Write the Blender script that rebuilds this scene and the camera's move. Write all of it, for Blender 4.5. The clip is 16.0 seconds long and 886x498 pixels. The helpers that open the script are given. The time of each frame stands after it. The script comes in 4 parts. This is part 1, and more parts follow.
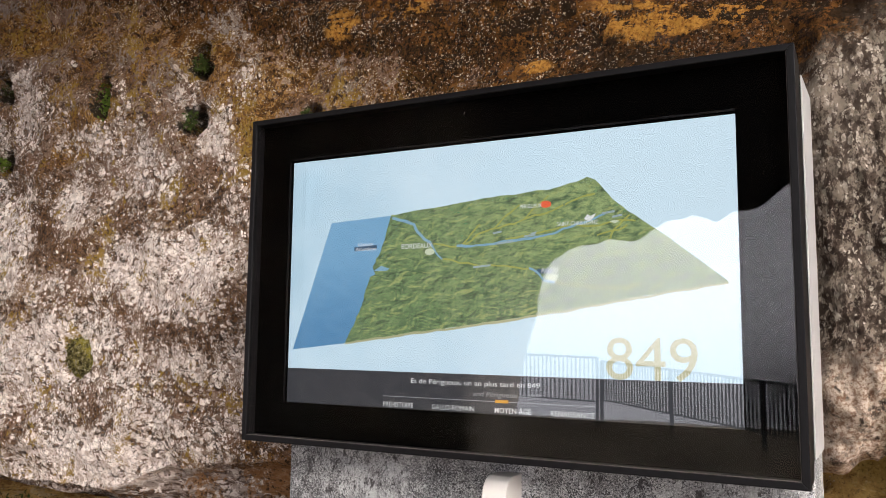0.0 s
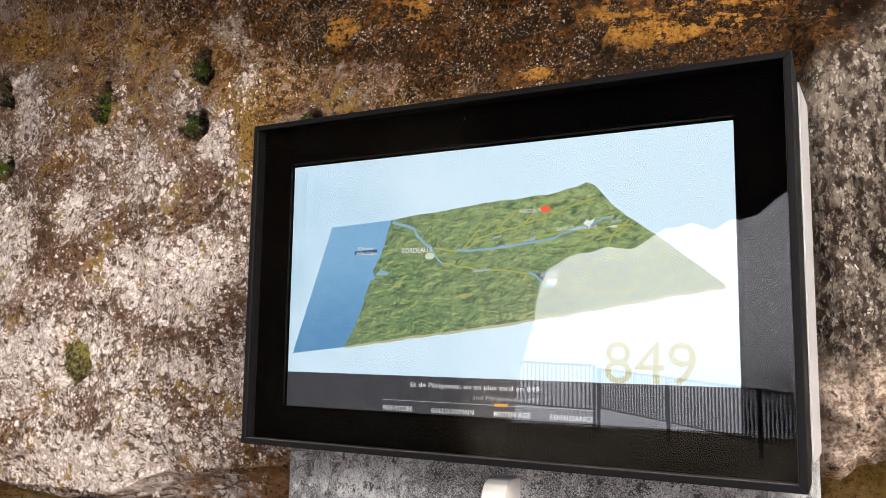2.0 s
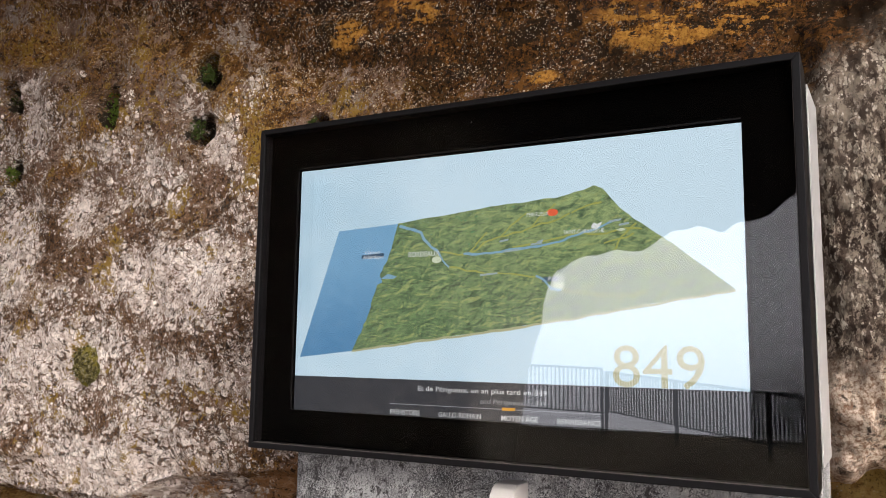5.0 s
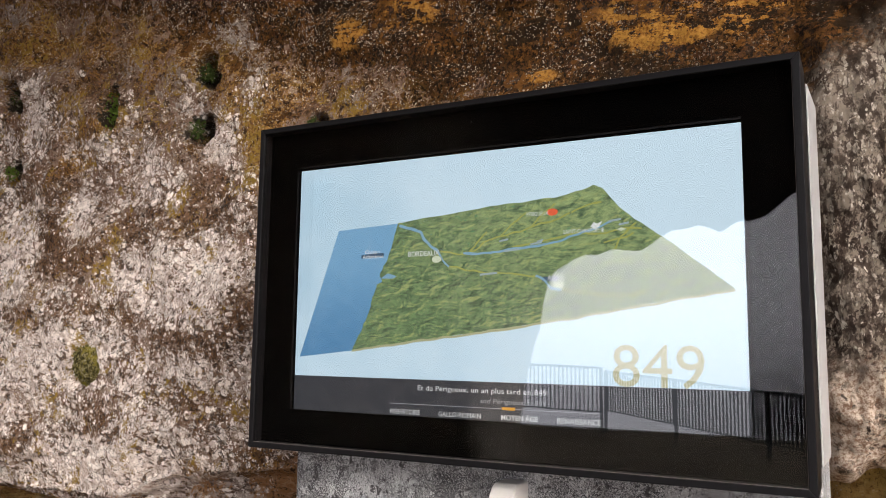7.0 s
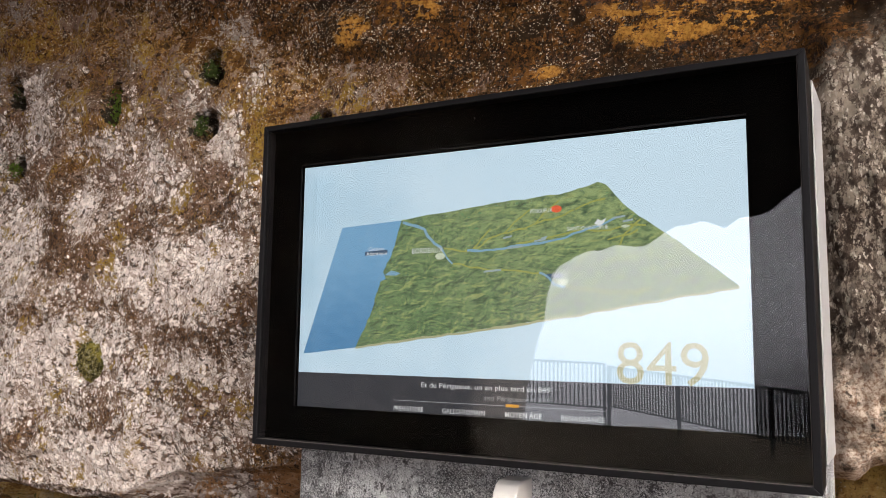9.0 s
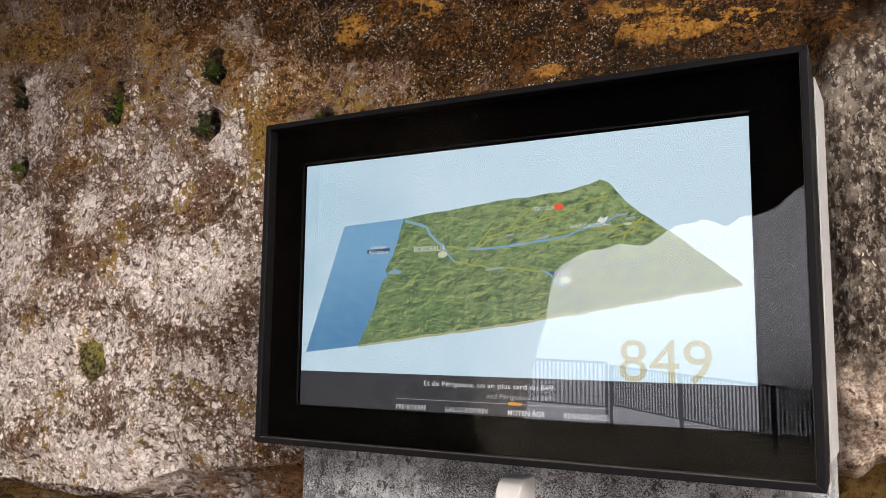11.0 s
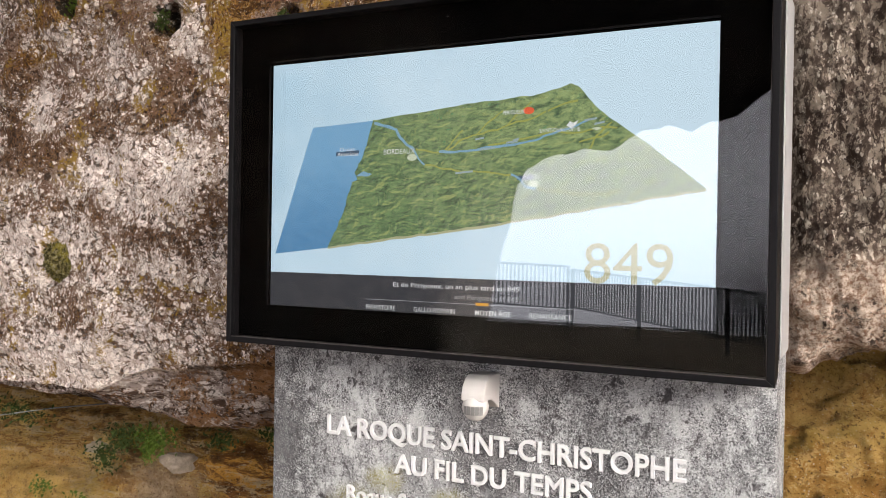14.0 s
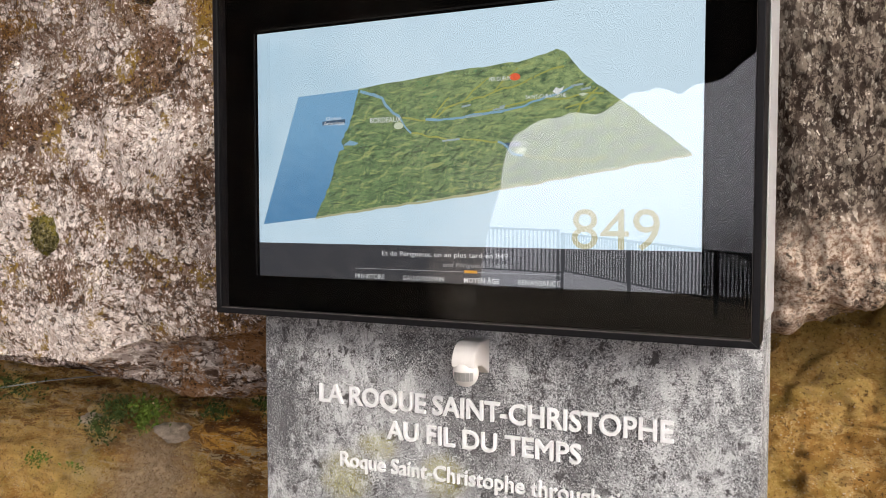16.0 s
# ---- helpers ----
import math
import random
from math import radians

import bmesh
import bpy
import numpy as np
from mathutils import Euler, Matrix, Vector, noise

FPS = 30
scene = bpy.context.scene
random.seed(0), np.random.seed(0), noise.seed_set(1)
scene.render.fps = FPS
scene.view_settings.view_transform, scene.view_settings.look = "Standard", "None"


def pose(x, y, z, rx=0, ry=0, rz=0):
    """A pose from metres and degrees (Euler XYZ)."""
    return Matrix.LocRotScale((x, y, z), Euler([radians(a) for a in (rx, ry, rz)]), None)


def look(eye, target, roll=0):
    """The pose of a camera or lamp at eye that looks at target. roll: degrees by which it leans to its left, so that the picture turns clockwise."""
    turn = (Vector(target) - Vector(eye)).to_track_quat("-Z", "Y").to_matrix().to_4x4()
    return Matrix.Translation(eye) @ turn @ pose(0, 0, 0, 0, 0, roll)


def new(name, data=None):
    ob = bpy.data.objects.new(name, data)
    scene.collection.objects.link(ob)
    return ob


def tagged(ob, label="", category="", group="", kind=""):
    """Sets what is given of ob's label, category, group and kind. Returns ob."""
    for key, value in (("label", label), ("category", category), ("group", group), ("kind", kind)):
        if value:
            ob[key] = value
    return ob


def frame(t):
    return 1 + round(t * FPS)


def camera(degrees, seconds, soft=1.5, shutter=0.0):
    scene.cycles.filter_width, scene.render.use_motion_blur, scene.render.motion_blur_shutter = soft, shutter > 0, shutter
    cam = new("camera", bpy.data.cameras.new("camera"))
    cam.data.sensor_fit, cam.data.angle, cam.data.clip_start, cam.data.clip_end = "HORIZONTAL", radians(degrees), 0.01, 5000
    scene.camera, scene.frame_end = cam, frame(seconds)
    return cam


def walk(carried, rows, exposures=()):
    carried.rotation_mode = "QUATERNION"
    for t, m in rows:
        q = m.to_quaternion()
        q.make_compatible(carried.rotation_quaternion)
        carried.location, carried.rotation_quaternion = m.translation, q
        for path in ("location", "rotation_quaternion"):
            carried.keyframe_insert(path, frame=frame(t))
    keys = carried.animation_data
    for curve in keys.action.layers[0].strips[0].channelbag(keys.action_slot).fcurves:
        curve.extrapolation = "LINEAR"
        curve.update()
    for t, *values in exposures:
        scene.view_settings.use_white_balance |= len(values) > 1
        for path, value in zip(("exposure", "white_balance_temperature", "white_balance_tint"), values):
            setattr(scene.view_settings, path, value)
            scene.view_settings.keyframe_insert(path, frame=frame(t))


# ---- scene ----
cam = camera(58.5, 16.0, soft=0.8)
PATH = [
    (0, (0.691, -1.513, 1.575), (-0.228, 0.25, 1.79), 0.6),
    (0.5, (0.689, -1.509, 1.577), (-0.228, 0.256, 1.786), 0.5),
    (1, (0.689, -1.516, 1.579), (-0.226, 0.25, 1.791), 0.5),
    (1.5, (0.683, -1.516, 1.567), (-0.226, 0.251, 1.797), 0.8),
    (2, (0.69, -1.525, 1.567), (-0.222, 0.24, 1.801), 0.8),
    (2.5, (0.689, -1.523, 1.569), (-0.225, 0.24, 1.801), 0.7),
    (3, (0.69, -1.517, 1.567), (-0.237, 0.24, 1.804), 0.6),
    (3.5, (0.694, -1.514, 1.569), (-0.24, 0.239, 1.807), 0.6),
    (4, (0.692, -1.518, 1.568), (-0.239, 0.236, 1.811), 0.7),
    (6.5, (0.688, -1.523, 1.569), (-0.238, 0.234, 1.809), 0.7),
    (7, (0.688, -1.523, 1.569), (-0.238, 0.234, 1.809), 0.7),
    (7.5, (0.69, -1.521, 1.571), (-0.245, 0.231, 1.81), 0.6),
    (8, (0.686, -1.522, 1.561), (-0.239, 0.234, 1.81), 0.8),
    (8.5, (0.685, -1.521, 1.562), (-0.245, 0.234, 1.8), 0.7),
    (9, (0.686, -1.522, 1.572), (-0.247, 0.232, 1.801), 0.7),
    (11.5, (0.683, -1.521, 1.567), (-0.255, 0.231, 1.794), 0.6),
    (12, (0.679, -1.519, 1.561), (-0.248, 0.24, 1.771), 0.9),
    (12.5, (0.679, -1.524, 1.566), (-0.237, 0.248, 1.708), 0.8),
    (13, (0.682, -1.525, 1.564), (-0.212, 0.263, 1.632), 0.8),
    (13.5, (0.687, -1.527, 1.576), (-0.19, 0.27, 1.577), 0.6),
    (14, (0.682, -1.538, 1.567), (-0.179, 0.267, 1.553), 0.9),
    (14.5, (0.685, -1.531, 1.569), (-0.174, 0.275, 1.518), 0.8),
    (15, (0.687, -1.525, 1.571), (-0.168, 0.282, 1.506), 0.5),
    (15.5, (0.686, -1.533, 1.571), (-0.174, 0.272, 1.516), 0.2),
    (16, (0.688, -1.541, 1.572), (-0.149, 0.272, 1.472), -0.0),
]
walk(cam, [(t, look(eye, target, roll)) for t, eye, target, roll in PATH], exposures=[(0.0, 0.1), (1.0, 0.15), (1.9, 0.3), (2.5, 0.18), (3.0, 0.03), (4.0, 0.0), (12.2, 0.0), (12.9, 0.15), (13.6, 0.03), (16.0, 0.0)])

# ---------------------------------------------------------------- world and light
world = bpy.data.worlds.new("overcast_sky")
scene.world = world
world.use_nodes = True
wn, wl = world.node_tree.nodes, world.node_tree.links
wn.clear()
w_out = wn.new("ShaderNodeOutputWorld")
w_bg = wn.new("ShaderNodeBackground")
w_hs = wn.new("ShaderNodeHueSaturation")
w_sky = wn.new("ShaderNodeTexSky")
SUN_EL, SUN_AZ = radians(25), radians(127)
w_sky.sky_type, w_sky.sun_disc = "NISHITA", False
w_sky.sun_elevation, w_sky.sun_rotation = SUN_EL, SUN_AZ
w_sky.air_density, w_sky.dust_density, w_sky.ozone_density = 1.0, 3.0, 1.0
w_hs.inputs["Saturation"].default_value = 0.35
w_bg.inputs["Strength"].default_value = 0.56
wl.new(w_sky.outputs[0], w_hs.inputs["Color"])
wl.new(w_hs.outputs[0], w_bg.inputs["Color"])
wl.new(w_bg.outputs[0], w_out.inputs["Surface"])

sun = new("sun", bpy.data.lights.new("sun", "SUN"))
sun.data.energy, sun.data.angle, sun.data.color = 1.55, radians(40), (1.0, 0.972, 0.95)
sun.matrix_world = look((14, -10.5, 8), (0, 0, 0))


# ---------------------------------------------------------------- material tools
class Mat:
    """A node material, written as a chain of small calls."""

    def __init__(self, name, rough=0.8, metal=0.0, spec=0.4):
        self.m = bpy.data.materials.new(name)
        self.m.use_nodes = True
        self.t = self.m.node_tree
        self.n, self.l = self.t.nodes, self.t.links
        self.p = self.n["Principled BSDF"]
        self.p.inputs["Roughness"].default_value = rough
        self.p.inputs["Metallic"].default_value = metal
        self.p.inputs["Specular IOR Level"].default_value = spec
        self.pos = self.n.new("ShaderNodeNewGeometry").outputs["Position"]

    def put(self, sock, v):
        if isinstance(v, (int, float)):
            sock.default_value = v
        elif isinstance(v, (tuple, list)):
            sock.default_value = (*v, 1.0) if len(v) == 3 and sock.type == "RGBA" else v
        else:
            self.l.new(v, sock)

    def scaled(self, vec, s, shift=(0, 0, 0)):
        q = self.n.new("ShaderNodeMapping")
        self.l.new(vec, q.inputs["Vector"])
        q.inputs["Scale"].default_value = s
        q.inputs["Location"].default_value = shift
        return q.outputs[0]

    def noise(self, scale, detail=6, rough=0.6, vec=None, warp=0.0):
        q = self.n.new("ShaderNodeTexNoise")
        self.l.new(vec or self.pos, q.inputs["Vector"])
        q.inputs["Scale"].default_value = scale
        q.inputs["Detail"].default_value = detail
        q.inputs["Roughness"].default_value = rough
        q.inputs["Distortion"].default_value = warp
        return q.outputs["Fac"]

    def cells(self, scale, feature="F1", vec=None, out="Distance", rand=1.0):
        q = self.n.new("ShaderNodeTexVoronoi")
        q.feature = feature
        self.l.new(vec or self.pos, q.inputs["Vector"])
        q.inputs["Scale"].default_value = scale
        q.inputs["Randomness"].default_value = rand
        return q.outputs[out]

    def warped(self, scale, amount):
        """Positions shaken by a noise, so that cells get uneven rims."""
        q = self.n.new("ShaderNodeTexNoise")
        self.l.new(self.pos, q.inputs["Vector"])
        q.inputs["Scale"].default_value, q.inputs["Detail"].default_value, q.inputs["Roughness"].default_value = scale, 6, 0.7
        w = self.n.new("ShaderNodeVectorMath")
        w.operation = "MULTIPLY_ADD"
        self.l.new(q.outputs["Color"], w.inputs[0])
        w.inputs[1].default_value = (amount, amount, amount)
        self.l.new(self.pos, w.inputs[2])
        return w.outputs[0]

    def chips(self, scale, vec):
        """A random value for each cell."""
        q = self.n.new("ShaderNodeSeparateColor")
        self.l.new(self.cells(scale, vec=vec, out="Color"), q.inputs[0])
        return q.outputs[0]

    def step(self, v, lo, hi):
        q = self.n.new("ShaderNodeMapRange")
        q.interpolation_type = "SMOOTHSTEP"
        if lo > hi:
            lo, hi, a, b = hi, lo, 1.0, 0.0
        else:
            a, b = 0.0, 1.0
        self.l.new(v, q.inputs["Value"])
        q.inputs["From Min"].default_value, q.inputs["From Max"].default_value = lo, hi
        q.inputs["To Min"].default_value, q.inputs["To Max"].default_value = a, b
        return q.outputs["Result"]

    def math(self, op, a, b=0.0):
        q = self.n.new("ShaderNodeMath")
        q.operation = op
        self.put(q.inputs[0], a)
        self.put(q.inputs[1], b)
        return q.outputs[0]

    def mul(self, *vs):
        r = vs[0]
        for v in vs[1:]:
            r = self.math("MULTIPLY", r, v)
        return r

    def add(self, *vs):
        r = vs[0]
        for v in vs[1:]:
            r = self.math("ADD", r, v)
        return r

    def top(self, a, b):
        return self.math("MAXIMUM", a, b)

    def mix(self, f, a, b):
        q = self.n.new("ShaderNodeMix")
        q.data_type = "RGBA"
        self.put(q.inputs["Factor"], f)
        self.put(q.inputs["A"], a)
        self.put(q.inputs["B"], b)
        return q.outputs["Result"]

    def axes(self):
        q = self.n.new("ShaderNodeSeparateXYZ")
        self.l.new(self.pos, q.inputs[0])
        return q.outputs[0], q.outputs[1], q.outputs[2]

    def spot(self, x, z, rx, rz, soft=0.5, warp=None):
        """1 within an ellipse on the wall, 0 outside; its rim is broken by warp."""
        px, _, pz = self.axes()
        dx = self.mul(self.add(px, -x), 1 / rx)
        dz = self.mul(self.add(pz, -z), 1 / rz)
        d = self.math("SQRT", self.add(self.mul(dx, dx), self.mul(dz, dz)))
        if warp is not None:
            d = self.add(d, self.mul(self.add(warp, -0.5), 2.2))
        return self.step(d, 1 + soft, 1 - soft)

    def colour(self, c):
        self.put(self.p.inputs["Base Color"], c)
        return self

    def rough(self, c):
        self.put(self.p.inputs["Roughness"], c)
        return self

    def bump(self, h, dist=0.004, strength=1.0):
        q = self.n.new("ShaderNodeBump")
        q.inputs["Distance"].default_value = dist
        q.inputs["Strength"].default_value = strength
        self.l.new(h, q.inputs["Height"])
        self.l.new(q.outputs[0], self.p.inputs["Normal"])
        return self

    def glow(self, c, strength):
        self.put(self.p.inputs["Emission Color"], c)
        self.p.inputs["Emission Strength"].default_value = strength
        return self


# ---------------------------------------------------------------- materials
# holes in the rock face: x, z and half sizes
HOLES = [(-2.43, 2.58, 0.062, 0.068), (-1.80, 2.45, 0.050, 0.085), (-1.335, 2.53, 0.058, 0.058), (-1.375, 2.325, 0.052, 0.056),
         (-2.42, 2.265, 0.055, 0.045), (-0.865, 2.29, 0.035, 0.03), (-1.89, 1.47, 0.075, 0.085)]


# lichen and stain areas of the face: x, z and half sizes
WHITE_AREAS = [(-2.36, 1.92, 0.16, 0.16), (-1.97, 2.03, 0.10, 0.09), (-2.27, 2.46, 0.09, 0.12), (-1.41, 2.44, 0.06, 0.08), (-1.14, 2.41, 0.12, 0.09),
               (-1.71, 2.42, 0.04, 0.11), (-1.75, 1.11, 0.34, 0.12), (-1.26, 2.26, 0.10, 0.08), (-1.42, 1.80, 0.28, 0.13), (-2.10, 1.50, 0.26, 0.10)]
DARK_AREAS = [(-2.11, 1.95, 0.09, 0.15), (-2.17, 1.20, 0.24, 0.06), (-1.10, 1.66, 0.10, 0.14), (-1.42, 1.57, 0.20, 0.05), (-1.75, 1.235, 0.22, 0.05),
              (-2.28, 1.64, 0.22, 0.06), (-1.95, 1.86, 0.20, 0.07), (-1.45, 1.95, 0.22, 0.08)]
OCHRE_AREAS = [(-1.91, 2.38, 0.12, 0.05), (-2.00, 2.26, 0.13, 0.05), (-2.25, 2.74, 0.22, 0.05), (-1.09, 2.18, 0.06, 0.22), (-1.04, 1.185, 0.09, 0.07), (-1.39, 1.145, 0.07, 0.05)]


def limestone():
    k = Mat("limestone", 0.92, spec=0.1)
    px, _, pz = k.axes()
    big = k.noise(1.1, 5, 0.6)
    mid = k.noise(4.5, 6, 0.65, warp=0.4)
    mid2 = k.noise(7.0, 6, 0.7, vec=k.scaled(k.pos, (1, 1, 1), (7, 3, 5)))
    small = k.noise(26, 9, 0.72)
    small2 = k.noise(48, 9, 0.75, vec=k.scaled(k.pos, (1, 1, 1), (1, 8, 2)), warp=0.4)
    small3 = k.noise(90, 7, 0.75, vec=k.scaled(k.pos, (1, 1, 1), (3, 3, 9)))
    fine = k.noise(190, 4, 0.7)
    level = k.noise(5.0, 7, 0.66, vec=k.scaled(k.pos, (0.55, 0.55, 1.8), (2, 9, 4)), warp=0.3)
    shaken = k.warped(34, 0.016)

    ragged = k.add(k.mul(mid, 0.7), k.mul(small, 0.8), -0.25)

    def areas(rows, rim):
        r = 0.0
        for row in rows:
            v = k.spot(*row, 0.7, rim)
            r = v if r == 0.0 else k.top(r, v)
        return r

    pale, dim, rusty = areas(WHITE_AREAS, ragged), areas(DARK_AREAS, ragged), areas(OCHRE_AREAS, ragged)
    height = k.step(k.add(pz, k.mul(k.add(big, -0.5), 0.8), k.mul(px, 0.24)), 1.72, 2.20)
    # bare stone, pinkish grey
    c = k.mix(k.step(k.add(k.mul(mid, 0.4), k.mul(small2, 0.6)), 0.45, 0.55), (0.190, 0.115, 0.078), (0.400, 0.300, 0.238))
    c = k.mix(k.mul(k.step(k.add(k.mul(mid2, 0.6), k.mul(small, 0.4)), 0.50, 0.53), 0.85), c, k.mix(fine, (0.21, 0.175, 0.150), (0.42, 0.36, 0.32)))
    # brown and rust between the crusts, in level bands
    damp = k.add(k.mul(k.add(level, -0.5), 1.15), k.mul(dim, 0.08), k.mul(pale, -0.20), k.mul(height, 0.06), 0.03)
    brown = k.step(k.add(k.mul(small, 0.5), k.mul(small2, 0.5), k.mul(damp, 0.45)), 0.525, 0.55)
    c = k.mix(k.mul(brown, 0.74), c, k.mix(k.step(small3, 0.42, 0.58), (0.055, 0.025, 0.011), (0.340, 0.170, 0.062)))
    # ochre bloom, stronger high up on the face
    bloom = k.add(k.mul(mid, 0.35), k.mul(small, 0.30), k.mul(small2, 0.35), k.mul(height, 0.055), k.mul(rusty, 0.07))
    ochre = k.step(bloom, 0.540, 0.555)
    c = k.mix(k.mul(ochre, 0.9), c, k.mix(k.step(small3, 0.42, 0.56), (0.115, 0.045, 0.009), (0.42, 0.225, 0.045)))
    # white crust lichen: ragged sheets, scabs and dots
    zone = k.add(k.mul(k.add(mid2, -0.5), 1.5), k.mul(damp, -0.55), k.mul(height, -0.42), k.mul(pale, 0.30), k.mul(dim, -0.12), k.mul(k.step(pz, 2.05, 1.45), 0.14), k.mul(rusty, -0.10))
    sheet = k.step(k.add(k.mul(small, 0.65), k.mul(small2, 0.35), k.mul(zone, 0.28)), 0.530, 0.542)
    scab = k.mul(k.step(k.add(k.mul(k.chips(40, shaken), 0.8), zone), 0.56, 0.58), k.step(k.cells(40, vec=shaken), 0.56, 0.48))
    scab2 = k.mul(k.step(k.add(k.mul(k.chips(85, shaken), 0.8), zone), 0.52, 0.54), k.step(k.cells(85, vec=shaken), 0.56, 0.46))
    dot = k.mul(k.step(k.add(k.mul(k.chips(150, shaken), 0.8), k.mul(zone, 0.6)), 0.56, 0.58), k.step(k.cells(150, vec=shaken), 0.46, 0.36))
    chip = k.mul(k.step(k.cells(21, vec=shaken), 0.34, 0.27), k.step(k.add(k.chips(21, shaken), k.mul(zone, 0.35)), 0.80, 0.82))
    white = k.top(k.top(k.top(k.mul(sheet, 0.80), scab), chip), k.top(scab2, k.mul(dot, 0.9)))
    tone = k.add(k.mul(fine, 0.3), k.mul(small3, 0.3), k.mul(k.chips(60, shaken), 0.4))
    c = k.mix(k.mul(white, 0.95), c, k.mix(k.step(tone, 0.30, 0.66), (0.57, 0.455, 0.39), (0.99, 0.89, 0.82)))
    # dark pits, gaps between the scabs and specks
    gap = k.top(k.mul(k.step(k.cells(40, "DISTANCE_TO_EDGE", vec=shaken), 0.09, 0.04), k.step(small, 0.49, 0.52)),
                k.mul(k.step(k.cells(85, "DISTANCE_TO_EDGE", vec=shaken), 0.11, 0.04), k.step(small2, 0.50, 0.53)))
    # drop shadow of each chip, painted as its dark copy shifted down and sideways
    chip_shadow = k.mul(k.step(k.cells(21, vec=k.scaled(shaken, (1, 1, 1), (0.003, 0, 0.006))), 0.36, 0.30), k.step(k.chips(21, k.scaled(shaken, (1, 1, 1), (0.003, 0, 0.006))), 0.80, 0.82), k.add(1.0, k.mul(chip, -1.0)))
    c = k.mix(k.mul(chip_shadow, 0.8), c, (0.030, 0.018, 0.011))
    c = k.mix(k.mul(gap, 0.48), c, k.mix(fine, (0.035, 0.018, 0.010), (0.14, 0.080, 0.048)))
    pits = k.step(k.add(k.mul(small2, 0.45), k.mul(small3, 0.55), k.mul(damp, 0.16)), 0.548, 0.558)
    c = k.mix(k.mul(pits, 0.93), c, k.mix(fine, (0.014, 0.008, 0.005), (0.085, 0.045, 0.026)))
    clump = k.step(k.add(k.noise(33, 6, 0.66, vec=k.scaled(k.pos, (0.8, 1, 1.1), (6, 4, 2)), warp=0.5), k.mul(damp, 0.09), k.mul(dim, 0.03)), 0.562, 0.578)
    c = k.mix(k.mul(clump, 0.86), c, k.mix(k.step(small3, 0.44, 0.58), (0.022, 0.012, 0.007), (0.165, 0.082, 0.036)))
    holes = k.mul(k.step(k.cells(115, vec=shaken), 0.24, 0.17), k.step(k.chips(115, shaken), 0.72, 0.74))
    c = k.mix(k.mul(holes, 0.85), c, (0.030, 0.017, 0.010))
    # yellow lichen tufts
    gold = k.mul(k.step(k.add(k.mul(k.noise(6.5, 8, 0.7, vec=k.scaled(k.pos, (1, 1, 1), (8, 2, 3)), warp=0.4), 0.6), k.mul(small2, 0.4), k.mul(height, 0.02), k.mul(rusty, 0.03)), 0.555, 0.570), k.step(small3, 0.42, 0.48))
    c = k.mix(k.mul(gold, 0.85), c, k.mix(fine, (0.150, 0.080, 0.010), (0.46, 0.29, 0.05)))
    # shade inside the holes, painted into the colour as near-black humus
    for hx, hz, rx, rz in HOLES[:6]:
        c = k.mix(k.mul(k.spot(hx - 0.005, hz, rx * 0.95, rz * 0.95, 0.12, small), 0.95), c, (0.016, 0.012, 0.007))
    # brown-black stain under the ceiling, dusted with pale lichen grains
    rise = k.add(pz, k.mul(k.add(mid, -0.5), 0.9), k.mul(px, 0.38))
    dark = k.mul(k.step(rise, 1.93, 2.26), k.step(k.add(k.mul(small, 0.4), k.mul(small2, 0.4), k.mul(k.step(rise, 1.93, 2.45), 0.14)), 0.425, 0.455))
    c = k.mix(k.mul(dark, 0.94), c, k.mix(k.step(small3, 0.43, 0.57), (0.005, 0.003, 0.002), (0.066, 0.025, 0.006)))
    rust = k.mul(k.step(k.add(k.mul(mid2, 0.35), k.mul(small2, 0.65)), 0.525, 0.545), dark)
    c = k.mix(k.mul(rust, 0.85), c, k.mix(small3, (0.07, 0.026, 0.005), (0.24, 0.105, 0.022)))
    soot = k.mul(k.step(k.noise(6.0, 7, 0.7, vec=k.scaled(k.pos, (0.5, 1, 1.6), (5, 5, 1)), warp=0.4), 0.535, 0.56), k.step(rise, 2.2, 2.4))
    c = k.mix(k.mul(soot, 0.93), c, k.mix(small3, (0.004, 0.003, 0.002), (0.035, 0.018, 0.008)))
    herd = k.noise(7.5, 8, 0.72, vec=k.scaled(k.pos, (0.8, 1, 1.4), (2, 2, 7)))
    crowd = k.mul(k.add(herd, -0.5), 3.4)
    grains = k.top(k.mul(k.step(k.cells(95, vec=shaken), 0.36, 0.28), k.step(k.add(k.chips(95, shaken), crowd), 0.80, 0.84)),
                   k.mul(k.step(k.cells(180, vec=shaken), 0.38, 0.28), k.step(k.add(k.chips(180, shaken), crowd), 0.62, 0.66)))
    grains = k.mul(grains, k.step(small3, 0.45, 0.49), k.step(rise, 1.55, 1.85), k.add(1.0, k.mul(k.step(px, -0.05, 0.25), -0.75)))
    c = k.mix(k.mul(grains, 0.92), c, k.mix(k.step(tone, 0.35, 0.6), (0.33, 0.25, 0.17), (0.64, 0.55, 0.44)))
    # bare orange scars where flakes fell off
    streak = k.add(k.mul(k.noise(9, 9, 0.72, vec=k.scaled(k.pos, (0.7, 1, 2.8)), warp=0.5), 0.6), k.mul(small2, 0.4))
    rim = k.noise(6, 9, 0.75)
    scar = k.top(k.spot(0.34, 2.435, 0.27, 0.095, 0.15, rim), k.top(k.spot(-0.50, 2.58, 0.10, 0.05, 0.2, rim), k.top(k.spot(-0.73, 2.555, 0.07, 0.05, 0.2, rim), k.spot(-0.07, 2.32, 0.05, 0.02, 0.2, rim))))
